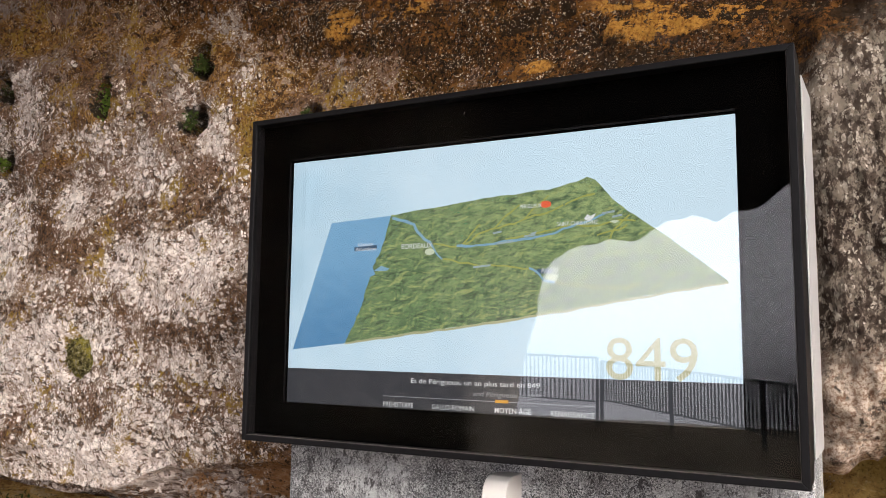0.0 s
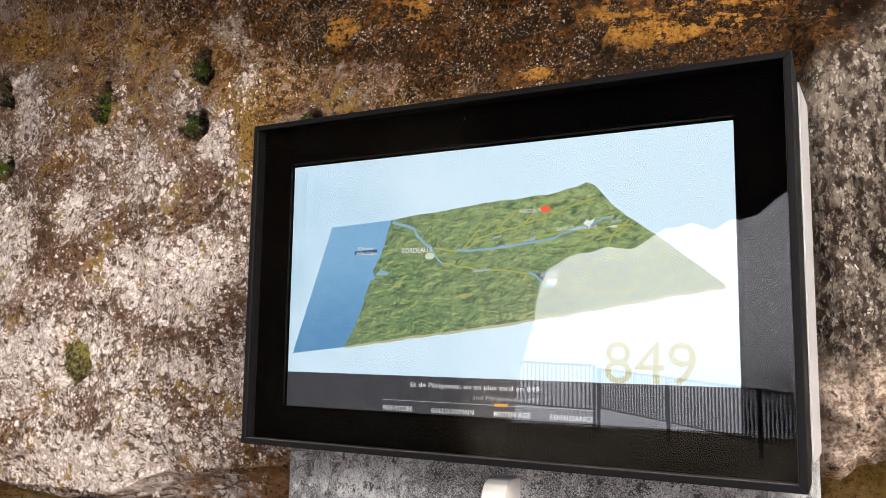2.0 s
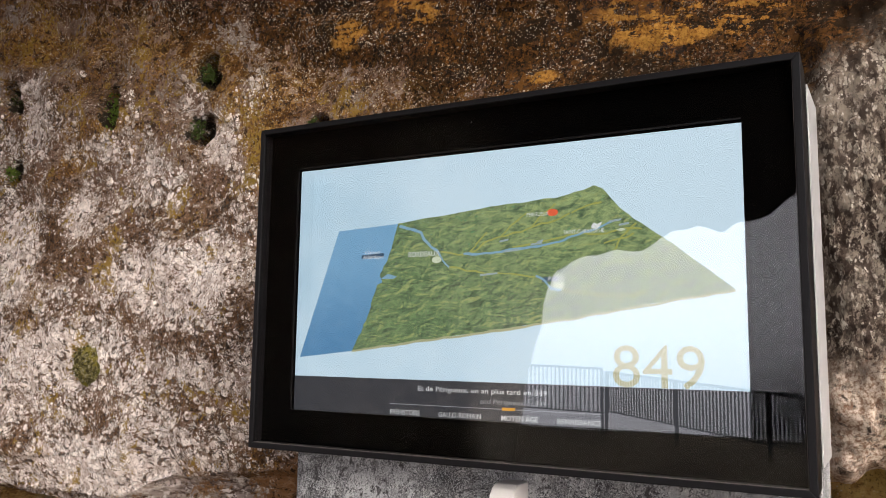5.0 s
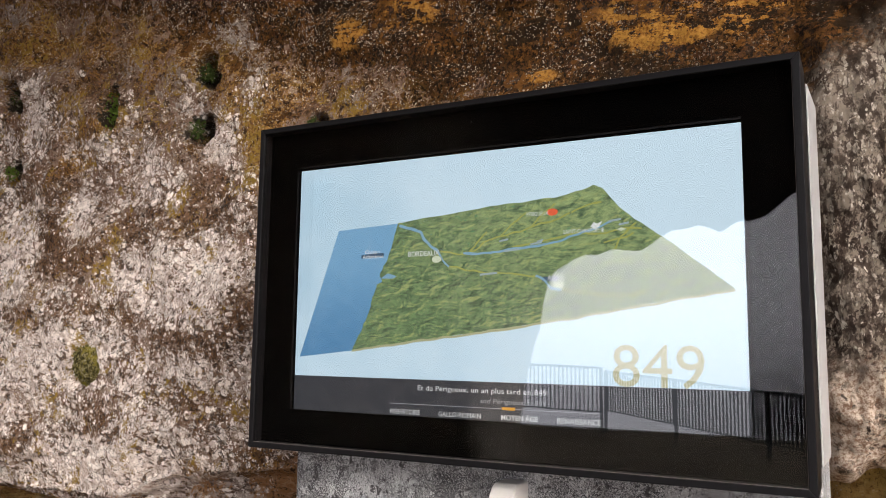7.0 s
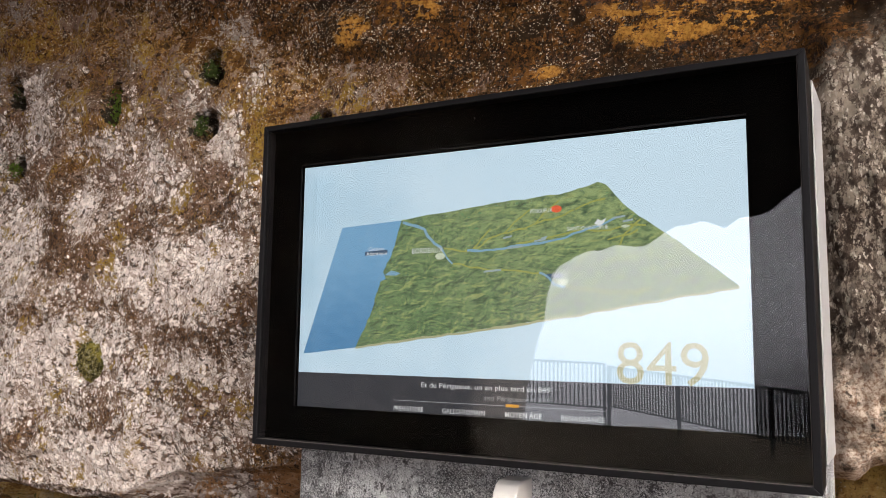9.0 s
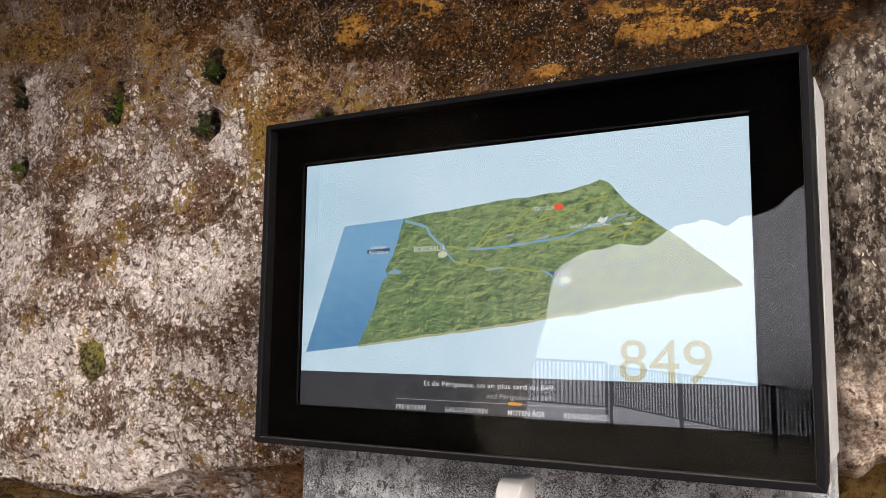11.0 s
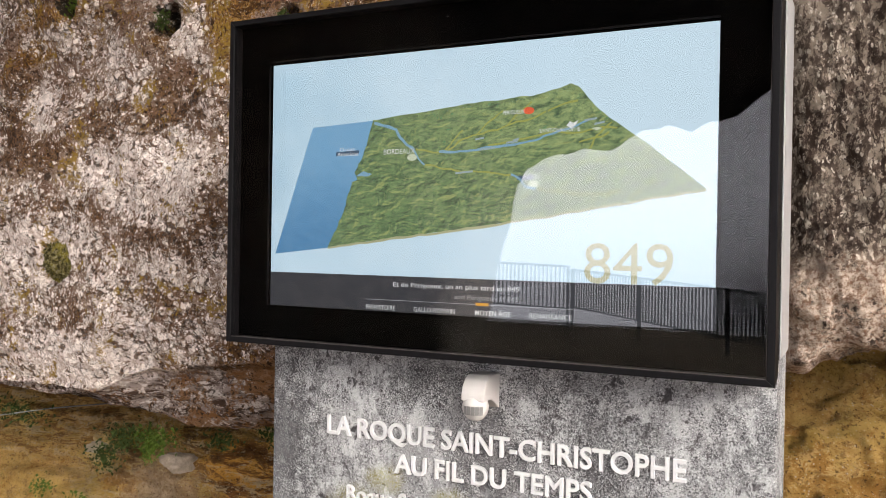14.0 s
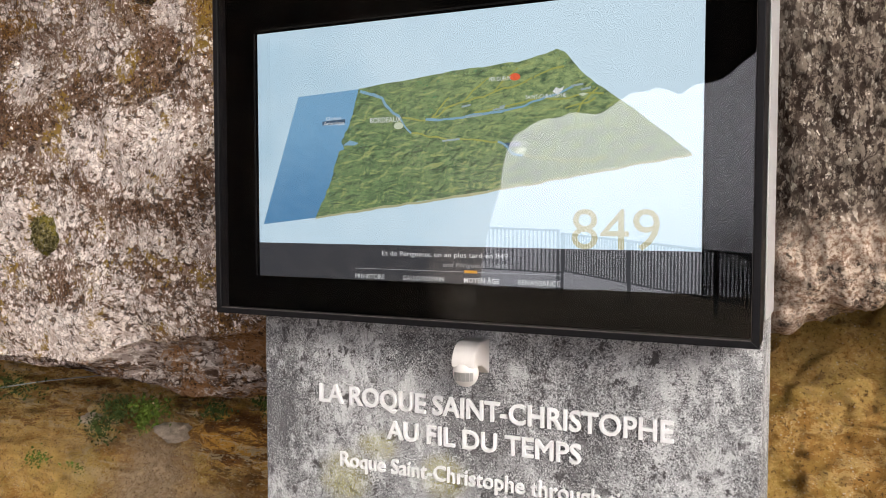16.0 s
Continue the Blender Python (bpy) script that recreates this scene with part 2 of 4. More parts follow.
    c = k.mix(k.mul(scar, k.step(streak, 0.500, 0.510)), c, k.mix(k.step(k.add(k.mul(streak, 0.5), k.mul(small3, 0.5)), 0.44, 0.57), (0.17, 0.065, 0.010), (0.42, 0.210, 0.042)))
    # grey weathered block beyond the crack
    grey = k.mul(k.step(k.add(px, k.mul(k.add(mid, -0.5), 0.08)), 0.585, 0.625), k.step(k.add(pz, k.mul(px, -0.55), k.mul(k.add(mid, -0.5), 0.3)), 1.96, 1.78))
    wv = k.scaled(shaken, (1, 1, 0.55))
    g = k.mix(k.step(k.noise(42, 9, 0.76, vec=wv, warp=0.3), 0.46, 0.54), (0.070, 0.050, 0.038), (0.235, 0.190, 0.150))
    tufts = k.noise(4.0, 6, 0.65, vec=k.scaled(k.pos, (1, 1, 0.6), (1, 1, 3)))
    flake = k.top(k.mul(k.step(k.cells(72, vec=wv), 0.46, 0.36), k.step(k.add(k.chips(72, wv), k.mul(k.add(tufts, -0.5), 1.6)), 0.50, 0.54)),
                  k.mul(k.step(k.cells(130, vec=wv), 0.46, 0.36), k.step(k.add(k.chips(130, wv), k.mul(k.add(tufts, -0.5), 1.6)), 0.55, 0.59)))
    flake = k.mul(flake, k.step(small2, 0.43, 0.47))
    g = k.mix(k.mul(flake, 0.92), g, k.mix(k.step(tone, 0.32, 0.64), (0.22, 0.183, 0.145), (0.50, 0.435, 0.36)))
    g = k.mix(k.mul(k.step(k.noise(50, 9, 0.78, vec=wv, warp=0.3), 0.515, 0.535), k.step(tufts, 0.60, 0.47), 0.95), g, (0.028, 0.017, 0.012))
    pinkish = k.mul(k.step(k.add(pz, k.mul(k.add(mid, -0.5), 0.3), k.mul(px, -0.25)), 1.42, 1.30), k.step(k.add(k.mul(mid2, 0.4), k.mul(small2, 0.6)), 0.43, 0.50))
    g = k.mix(k.mul(pinkish, 0.85), g, k.mix(k.step(small3, 0.40, 0.58), (0.24, 0.135, 0.085), (0.68, 0.55, 0.44)))
    c = k.mix(grey, c, g)
    # layered bed at the foot of the rock
    lv = k.scaled(shaken, (0.6, 0.6, 3.2))
    foot = k.mul(k.step(k.add(pz, k.mul(px, -0.22)), 1.405, 1.380), k.step(px, 0.4, 0.2))
    fc = k.mix(k.step(k.noise(14, 9, 0.72, vec=lv), 0.44, 0.54), (0.060, 0.034, 0.022), (0.27, 0.215, 0.185))
    fc = k.mix(k.mul(k.step(k.noise(26, 9, 0.75, vec=k.scaled(shaken, (0.7, 0.7, 1.8), (4, 0, 2)), warp=0.4), 0.525, 0.545), 0.92), fc, k.mix(fine, (0.42, 0.35, 0.31), (0.72, 0.64, 0.58)))
    fc = k.mix(k.mul(k.step(k.add(k.mul(mid, 0.5), k.mul(small2, 0.5), k.mul(k.step(px, -1.25, -0.95), 0.04)), 0.515, 0.535), 0.88), fc, k.mix(small3, (0.08, 0.032, 0.012), (0.36, 0.18, 0.06)))
    fc = k.mix(k.mul(pits, 0.9), fc, (0.022, 0.013, 0.008))
    c = k.mix(foot, c, fc)
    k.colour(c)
    h = k.add(k.mul(small, 1.1), k.mul(small2, 0.6), k.mul(small3, 0.4), k.mul(white, 0.40), k.mul(pits, -0.7), k.mul(gap, -0.3), k.mul(holes, -0.5), k.mul(clump, -0.5))
    return k.bump(h, 0.010, 0.75).m


def plain_rock():
    k = Mat("dark_overhang_rock", 0.95, spec=0.15)
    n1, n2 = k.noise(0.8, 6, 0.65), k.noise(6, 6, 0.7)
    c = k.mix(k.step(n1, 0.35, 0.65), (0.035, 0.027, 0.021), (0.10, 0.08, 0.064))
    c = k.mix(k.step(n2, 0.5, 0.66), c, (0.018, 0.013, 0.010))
    # low end of the roof coloured lighter, standing in for light on it
    px, _, _ = k.axes()
    pale = k.mix(k.step(n2, 0.42, 0.58), (0.20, 0.165, 0.135), (0.38, 0.33, 0.28))
    c = k.mix(k.step(k.add(px, k.mul(n1, 0.4)), -2.3, -2.9), c, pale)
    return k.colour(c).bump(n2, 0.03).m


def soil():
    k = Mat("ochre_soil", 0.95, spec=0.1)
    px, _, pz = k.axes()
    n1, n2 = k.noise(2.4, 6, 0.6, warp=0.6), k.noise(9, 7, 0.7, warp=0.4)
    n3, n4 = k.noise(38, 8, 0.75), k.noise(95, 6, 0.75)
    fib = k.noise(17, 9, 0.75, vec=k.scaled(k.pos, (1, 1, 1.8)), warp=0.2)
    ledge = k.noise(6, 9, 0.72, vec=k.scaled(k.pos, (0.6, 0.6, 3.2)), warp=0.4)
    ragged = k.add(k.mul(n2, 0.8), k.mul(n3, 0.5), -0.15)
    side = k.step(px, 0.3, 0.1)
    # mustard earth, sandy and brown crumbs
    c = k.mix(k.step(k.add(k.mul(n1, 0.6), k.mul(n3, 0.4)), 0.43, 0.56), (0.36, 0.185, 0.045), (0.60, 0.385, 0.125))
    c = k.mix(k.mul(k.step(k.add(k.mul(n2, 0.5), k.mul(fib, 0.5)), 0.52, 0.55), 0.75), c, k.mix(n4, (0.50, 0.30, 0.09), (0.72, 0.50, 0.22)))
    c = k.mix(k.mul(k.step(k.noise(3.3, 6, 0.65, vec=k.scaled(k.pos, (1, 1, 1), (4, 1, 8))), 0.50, 0.60), 0.45), c, (0.42, 0.30, 0.075))
    c = k.mix(k.mul(k.step(k.add(k.mul(fib, 0.6), k.mul(n3, 0.4)), 0.535, 0.565), 0.60), c, k.mix(n4, (0.11, 0.048, 0.014), (0.32, 0.160, 0.045)))
    # rusty ledges beside the stele and pale layered ones farther along
    rusty = k.top(k.spot(-1.28, 0.67, 0.32, 0.09, 0.4, ragged), k.spot(-1.15, 0.82, 0.14, 0.07, 0.5, ragged))
    c = k.mix(k.mul(rusty, 0.92), c, k.mix(k.step(ledge, 0.46, 0.52), (0.66, 0.34, 0.065), (0.17, 0.062, 0.015)))
    pale = k.mul(k.spot(-2.25, 0.52, 0.45, 0.16, 0.5, ragged), k.step(k.add(k.mul(ledge, 0.6), k.mul(n3, 0.4)), 0.47, 0.53))
    c = k.mix(k.mul(pale, 0.8), c, k.mix(n4, (0.42, 0.28, 0.12), (0.66, 0.52, 0.32)))
    c = k.mix(k.mul(k.step(ledge, 0.545, 0.565), 0.8, side, k.step(pz, 0.45, 0.6)), c, (0.085, 0.042, 0.016))
    strata = k.add(k.mul(k.noise(5, 9, 0.74, vec=k.scaled(k.pos, (0.8, 0.8, 6.0), (2, 0, 3)), warp=0.5), 0.65), k.mul(n3, 0.35))
    shelf = k.mul(side, k.step(k.add(pz, k.mul(k.add(n1, -0.5), 0.4)), 0.40, 0.52))
    c = k.mix(k.mul(k.step(strata, 0.520, 0.535), 0.8, shelf), c, k.mix(n4, (0.13, 0.055, 0.016), (0.34, 0.165, 0.05)))
    c = k.mix(k.mul(k.step(strata, 0.460, 0.445), 0.75, shelf), c, k.mix(n4, (0.48, 0.34, 0.17), (0.74, 0.58, 0.36)))
    # dusty washed slope
    dusty = k.top(k.spot(-1.75, 0.42, 0.26, 0.22, 0.5, ragged), k.spot(-1.45, 0.34, 0.40, 0.14, 0.5, ragged))
    c = k.mix(k.mul(dusty, 0.88), c, k.mix(k.step(n3, 0.40, 0.60), (0.33, 0.225, 0.13), (0.52, 0.385, 0.25)))
    # grit
    c = k.mix(k.mul(k.step(n4, 0.575, 0.60), 0.75), c, (0.075, 0.042, 0.018))
    c = k.mix(k.mul(k.step(n4, 0.40, 0.37), 0.6), c, (0.70, 0.54, 0.29))
    c = k.mix(k.mul(k.step(k.cells(70), 0.20, 0.13), k.step(n2, 0.48, 0.54), 0.8), c, (0.60, 0.50, 0.36))
    k.colour(c)
    return k.bump(k.add(n2, k.mul(n3, 0.8), k.mul(n4, 0.4), k.mul(fib, 1.4)), 0.03).m


def path_ground():
    k = Mat("path_ground", 0.95, spec=0.2)
    n1, n2, n3 = k.noise(0.5, 5), k.noise(4, 6, 0.65), k.noise(60, 4, 0.7)
    c = k.mix(k.step(n1, 0.35, 0.65), (0.16, 0.11, 0.07), (0.28, 0.21, 0.14))
    c = k.mix(k.mul(k.step(n2, 0.5, 0.65), 0.7), c, (0.09, 0.07, 0.045))
    c = k.mix(k.mul(n3, 0.35), c, (0.33, 0.29, 0.24))
    return k.colour(c).bump(k.add(n2, n3), 0.02).m


def speckled_concrete():
    k = Mat("speckled_concrete", 0.85, spec=0.3)
    px, _, pz = k.axes()
    n1, n2 = k.noise(3.0, 5, 0.6), k.noise(11, 6, 0.7)
    grain = k.noise(480, 3, 0.8)
    grain2 = k.noise(230, 5, 0.85)
    grime = k.noise(5.5, 8, 0.72, vec=k.scaled(k.pos, (1, 1, 0.55), (6, 0, 2)))
    dust = k.noise(34, 8, 0.78, vec=k.scaled(k.pos, (1, 1, 0.8), (1, 5, 2)))
    c = k.mix(k.step(n1, 0.35, 0.65), (0.195, 0.193, 0.194), (0.33, 0.326, 0.323))
    worn = k.top(k.spot(-0.33, 1.245, 0.09, 0.10, 0.6, n2), k.top(k.spot(0.12, 1.18, 0.14, 0.10, 0.6, n2), k.spot(0.50, 1.10, 0.12, 0.25, 0.6, n2)))
    bare = k.step(k.add(k.mul(dust, 0.6), k.mul(n2, 0.4), k.mul(worn, 0.035)), 0.520, 0.540)
    c = k.mix(k.mul(bare, 0.55), c, (0.50, 0.495, 0.49))
    # black grains, thicker where grime runs down
    soot = k.top(k.spot(-0.50, 1.20, 0.08, 0.30, 0.6, n2), k.spot(-0.15, 1.24, 0.10, 0.05, 0.6, n2))
    load = k.add(grain2, k.mul(k.add(grime, -0.5), 0.55), k.mul(bare, -0.030), k.mul(soot, 0.060))
    c = k.mix(k.mul(k.step(load, 0.496, 0.516), 0.95), c, (0.024, 0.023, 0.025))
    c = k.mix(k.mul(k.step(grain, 0.56, 0.60), 0.75), c, (0.74, 0.74, 0.73))
    c = k.mix(k.mul(k.step(k.add(k.mul(dust, 0.5), k.mul(grime, 0.5)), 0.540, 0.56), 0.55), c, (0.075, 0.070, 0.072))
    # black lichen blots
    blot = k.mul(k.step(k.noise(21, 9, 0.78, vec=k.scaled(k.pos, (1, 1, 0.8))), 0.565, 0.580), k.step(k.noise(4, 4, 0.6, vec=k.scaled(k.pos, (1, 1, 0.6), (3, 3, 1))), 0.42, 0.56))
    c = k.mix(k.mul(blot, 0.9), c, (0.032, 0.027, 0.028))
    c = k.mix(k.mul(k.step(k.noise(36, 9, 0.78), 0.590, 0.605), 0.85), c, (0.040, 0.033, 0.033))
    # yellow lichen
    yel = k.top(k.spot(-0.33, 0.92, 0.06, 0.05, 0.5, n2), k.top(k.spot(-0.24, 1.01, 0.045, 0.03, 0.6, n2), k.spot(-0.07, 0.955, 0.05, 0.045, 0.6, n2)))
    c = k.mix(k.mul(yel, k.step(grain2, 0.42, 0.56), 0.5), c, (0.34, 0.31, 0.06))
    k.colour(c)
    return k.bump(k.add(grain, grain2), 0.002, 0.7).m


def soft_colour(name, rgb, rough=0.6, metal=0.0, vary=0.25, scale=30.0, spec=0.4, bump=0.0):
    k = Mat(name, rough, metal, spec)
    n1, n2 = k.noise(scale, 5, 0.65), k.noise(scale * 7, 3, 0.7)
    lo = tuple(v * (1 - vary) for v in rgb)
    hi = tuple(min(1.0, v * (1 + vary)) for v in rgb)
    k.colour(k.mix(k.add(k.mul(n1, 0.7), k.mul(n2, 0.3)), lo, hi))
    k.rough(k.add(rough - 0.08, k.mul(n1, 0.16)))
    if bump:
        k.bump(n2, bump)
    return k.m


def lit(name, rgb, strength=1.0):
    """Picture elements of the lit display."""
    k = Mat(name, 0.5, spec=0.0)
    k.colour((0.01, 0.01, 0.01))
    return k.glow(rgb, strength).m


def lit_sky():
    k = Mat("display_sky", 0.5, spec=0.0)
    k.colour((0.01, 0.01, 0.01))
    px, _, pz = k.axes()
    c = k.mix(k.step(px, -0.55, 0.30), (0.45, 0.63, 0.76), (0.62, 0.79, 0.91))
    c = k.mix(k.step(k.noise(3.0, 3), 0.35, 0.7), c, (0.61, 0.77, 0.88))
    return k.glow(c, 1.06).m


def lit_land():
    k = Mat("display_land", 0.5, spec=0.0)
    k.colour((0.01, 0.01, 0.01))
    v = k.scaled(k.pos, (1, 1, 1.9))
    n1, n2, n3 = k.noise(9, 5, 0.6, vec=v), k.noise(42, 6, 0.65, vec=v, warp=0.5), k.noise(120, 4, 0.7, vec=v)
    c = k.mix(k.step(n2, 0.3, 0.7), (0.028, 0.070, 0.020), (0.155, 0.255, 0.085))
    c = k.mix(k.mul(k.step(n1, 0.42, 0.62), 0.6), c, (0.135, 0.205, 0.070))
    c = k.mix(k.mul(k.step(n3, 0.5, 0.7), 0.35), c, (0.028, 0.058, 0.016))
    # painted relief of the map: ridges lit from one side
    ridge = k.add(k.noise(24, 6, 0.62, vec=v, warp=0.6), k.mul(k.noise(24, 6, 0.62, vec=k.scaled(k.pos, (1, 1, 1.9), (0.0035, 0, -0.006)), warp=0.6), -1.0))
    c = k.mix(k.mul(k.step(ridge, 0.01, 0.12), 0.7), c, (0.33, 0.36, 0.11))
    c = k.mix(k.mul(k.step(ridge, -0.01, -0.12), 0.75), c, (0.012, 0.028, 0.008))
    wood = k.mul(k.step(k.cells(75, vec=v), 0.33, 0.2), k.step(k.noise(11, 3, vec=k.scaled(k.pos, (1, 1, 1.5), (5, 2, 1))), 0.55, 0.62))
    px, _, pz = k.axes()
    c = k.mix(k.mul(wood, 0.85, k.step(pz, 1.72, 1.77)), c, (0.030, 0.17, 0.065))
    inland = k.mul(k.step(px, -0.35, 0.25), k.step(pz, 1.60, 1.82))
    c = k.mix(k.mul(inland, k.step(n2, 0.35, 0.65), 0.55), c, (0.34, 0.40, 0.155))
    c = k.mix(0.10, c, (0.42, 0.50, 0.42))
    return k.glow(c, 1.2).m


def lit_sea():
    k = Mat("display_sea", 0.5, spec=0.0)
    k.colour((0.01, 0.01, 0.01))
    px, _, pz = k.axes()
    c = k.mix(k.step(pz, 1.80, 1.55), (0.19, 0.40, 0.62), (0.09, 0.25, 0.46))
    c = k.mix(k.mul(k.noise(40, 3), 0.12), c, (0.3, 0.5, 0.7))
    return k.glow(c, 1.0).m


def pane_glass(name, ior):
    m = bpy.data.materials.new(name)
    m.use_nodes = True
    t = m.node_tree
    t.nodes.clear()
    out, mx = t.nodes.new("ShaderNodeOutputMaterial"), t.nodes.new("ShaderNodeMixShader")
    tr, gl, fr = t.nodes.new("ShaderNodeBsdfTransparent"), t.nodes.new("ShaderNodeBsdfGlossy"), t.nodes.new("ShaderNodeFresnel")
    fr.inputs["IOR"].default_value = ior
    gl.inputs["Roughness"].default_value = 0.0
    t.links.new(fr.outputs[0], mx.inputs[0])
    t.links.new(tr.outputs[0], mx.inputs[1])
    t.links.new(gl.outputs[0], mx.inputs[2])
    t.links.new(mx.outputs[0], out.inputs[0])
    return m


def clear_glass():
    m = bpy.data.materials.new("clear_glass_body")
    m.use_nodes = True
    m.node_tree.nodes.clear()
    out, tr = m.node_tree.nodes.new("ShaderNodeOutputMaterial"), m.node_tree.nodes.new("ShaderNodeBsdfTransparent")
    m.node_tree.links.new(tr.outputs[0], out.inputs[0])
    return m


def moss_mat():
    k = Mat("olive_moss", 0.95, spec=0.05)
    n1, n2, n3 = k.noise(22, 6, 0.7), k.noise(80, 7, 0.75), k.noise(210, 4, 0.7)
    c = k.mix(k.step(n2, 0.42, 0.56), (0.050, 0.043, 0.014), (0.235, 0.195, 0.070))
    c = k.mix(k.mul(k.step(n1, 0.48, 0.56), 0.8), c, k.mix(n3, (0.24, 0.19, 0.020), (0.36, 0.31, 0.055)))
    c = k.mix(k.mul(k.step(k.add(k.mul(n2, 0.5), k.mul(n3, 0.5)), 0.54, 0.57), 0.85), c, (0.40, 0.36, 0.25))
    c = k.mix(k.mul(k.step(n3, 0.44, 0.40), 0.8), c, (0.025, 0.022, 0.010))
    return k.colour(c).bump(k.add(n2, n3), 0.01).m


ROCK, DARK_ROCK, SOIL, PATHMAT, CONCRETE = limestone(), plain_rock(), soil(), path_ground(), speckled_concrete()
FRAME_BLACK = soft_colour("black_painted_frame", (0.0060, 0.0055, 0.0060), 0.5, 0.0, 0.15, 20, 0.10)
MASK_BLACK = soft_colour("black_display_border", (0.001, 0.001, 0.001), 0.8, 0, 0.1, 10, 0.0)
CASE_WHITE = soft_colour("pale_case_paint", (0.34, 0.33, 0.325), 0.5, 0, 0.12, 18)
EDGE_HIGHLIGHT = soft_colour("brown_edge_highlight", (0.085, 0.07, 0.062), 0.6, 0, 0.2, 25)
WHITE_LETTER = soft_colour("white_letter_paint", (0.57, 0.565, 0.56), 0.6, 0, 0.10, 25)
WHITE_PLASTIC = soft_colour("white_plastic", (0.52, 0.49, 0.46), 0.42, 0, 0.05, 30)
LENS_GREY = soft_colour("grey_sensor_lens", (0.30, 0.29, 0.28), 0.3, 0, 0.1, 60)
LEAF = soft_colour("fern_green", (0.085, 0.125, 0.016), 0.8, 0, 0.6, 60, 0.1)
LEAF_DARK = soft_colour("ivy_green", (0.042, 0.058, 0.012), 0.8, 0, 0.6, 50, 0.1)
MOSS = moss_mat()
RAIL = soft_colour("dark_railing_steel", (0.025, 0.025, 0.026), 0.5, 0.3, 0.2, 15)
BARK = soft_colour("bare_bark", (0.22, 0.20, 0.19), 0.9, 0, 0.4, 20)
CABLE = soft_colour("grey_cable", (0.26, 0.26, 0.27), 0.6, 0, 0.1, 30)
STONE = soft_colour("pale_stone", (0.50, 0.40, 0.31), 0.9, 0, 0.9, 40, 0.1, 0.014)
GLASS, COVER = pane_glass("display_glass", 1.62), pane_glass("screen_cover_film", 2.10)
CLEAR = clear_glass()


# ---------------------------------------------------------------- building tools
def lattice(ix, iy, iz, seed):
    n = (ix * 374761393 + iy * 668265263 + iz * 1440662683 + seed * 974634777) & 0x7FFFFFFF
    n = ((n ^ (n >> 13)) * 1274126177) & 0x7FFFFFFF
    return ((n ^ (n >> 16)) & 0xFFFF) / 65535.0


def vnoise(x, y, z, seed=0):
    x, y, z = np.broadcast_arrays(x, y, z)
    fx, fy, fz = np.floor(x), np.floor(y), np.floor(z)
    ix, iy, iz = fx.astype(np.int64), fy.astype(np.int64), fz.astype(np.int64)
    u, v, w = x - fx, y - fy, z - fz
    u, v, w = u * u * (3 - 2 * u), v * v * (3 - 2 * v), w * w * (3 - 2 * w)
    r = 0
    for a in (0, 1):
        for b in (0, 1):
            for c in (0, 1):
                r = r + lattice(ix + a, iy + b, iz + c, seed) * (u if a else 1 - u) * (v if b else 1 - v) * (w if c else 1 - w)
    return r * 2 - 1


def fbm(x, y, z, octaves=4, seed=0, gain=0.5):
    r, a = 0, 1.0
    for o in range(octaves):
        f = 2.0 ** o
        r = r + a * vnoise(x * f + 17.3 * o, y * f + 5.1 * o, z * f + 9.7 * o, seed + o)
        a *= gain
    return r


def smooth(v, lo, hi):
    t = np.clip((v - lo) / (hi - lo), 0, 1)
    return t * t * (3 - 2 * t)


def grid_mesh(name, X, Y, Z, mat, shade=True):
    rows, cols = X.shape
    co = np.stack([X, Y, Z], -1).reshape(-1, 3)
    i = np.arange(rows * cols).reshape(rows, cols)
    q = np.stack([i[:-1, :-1], i[:-1, 1:], i[1:, 1:], i[1:, :-1]], -1).reshape(-1, 4)
    me = bpy.data.meshes.new(name)
    me.vertices.add(len(co))
    me.vertices.foreach_set("co", co.ravel().astype(np.float32))
    me.loops.add(q.size)
    me.loops.foreach_set("vertex_index", q.ravel().astype(np.int32))
    me.polygons.add(len(q))
    me.polygons.foreach_set("loop_start", (np.arange(len(q)) * 4).astype(np.int32))
    me.update(calc_edges=True)
    me.polygons.foreach_set("use_smooth", np.full(len(q), shade))
    me.materials.append(mat)
    return new(name, me)


def push_out(X, Y, Z, amount):
    """Moves a sheet along its own normals."""
    P = np.stack([X, Y, Z], -1)
    a, b = np.gradient(P, axis=1), np.gradient(P, axis=0)
    n = np.cross(a, b)
    n /= np.linalg.norm(n, axis=-1, keepdims=True) + 1e-9
    P = P + n * amount[..., None]
    return P[..., 0], P[..., 1], P[..., 2]


def axis(*spans):
    """Sample places: spans of (start, end, step), joined."""
    out = []
    for a, b, s in spans:
        out.append(np.arange(a, b - s * 0.3, s))
    out.append(np.array([spans[-1][1]]))
    return np.concatenate(out)


def part(name, bm, mat, parent=None, label="", soft=False):
    me = bpy.data.meshes.new(name)
    bm.normal_update()
    bm.to_mesh(me)
    bm.free()
    me.materials.append(mat)
    if soft:
        me.polygons.foreach_set("use_smooth", np.ones(len(me.polygons), bool))
    ob = new(name, me)
    ob.parent = parent
    if label:
        tagged(ob, label)
    return ob


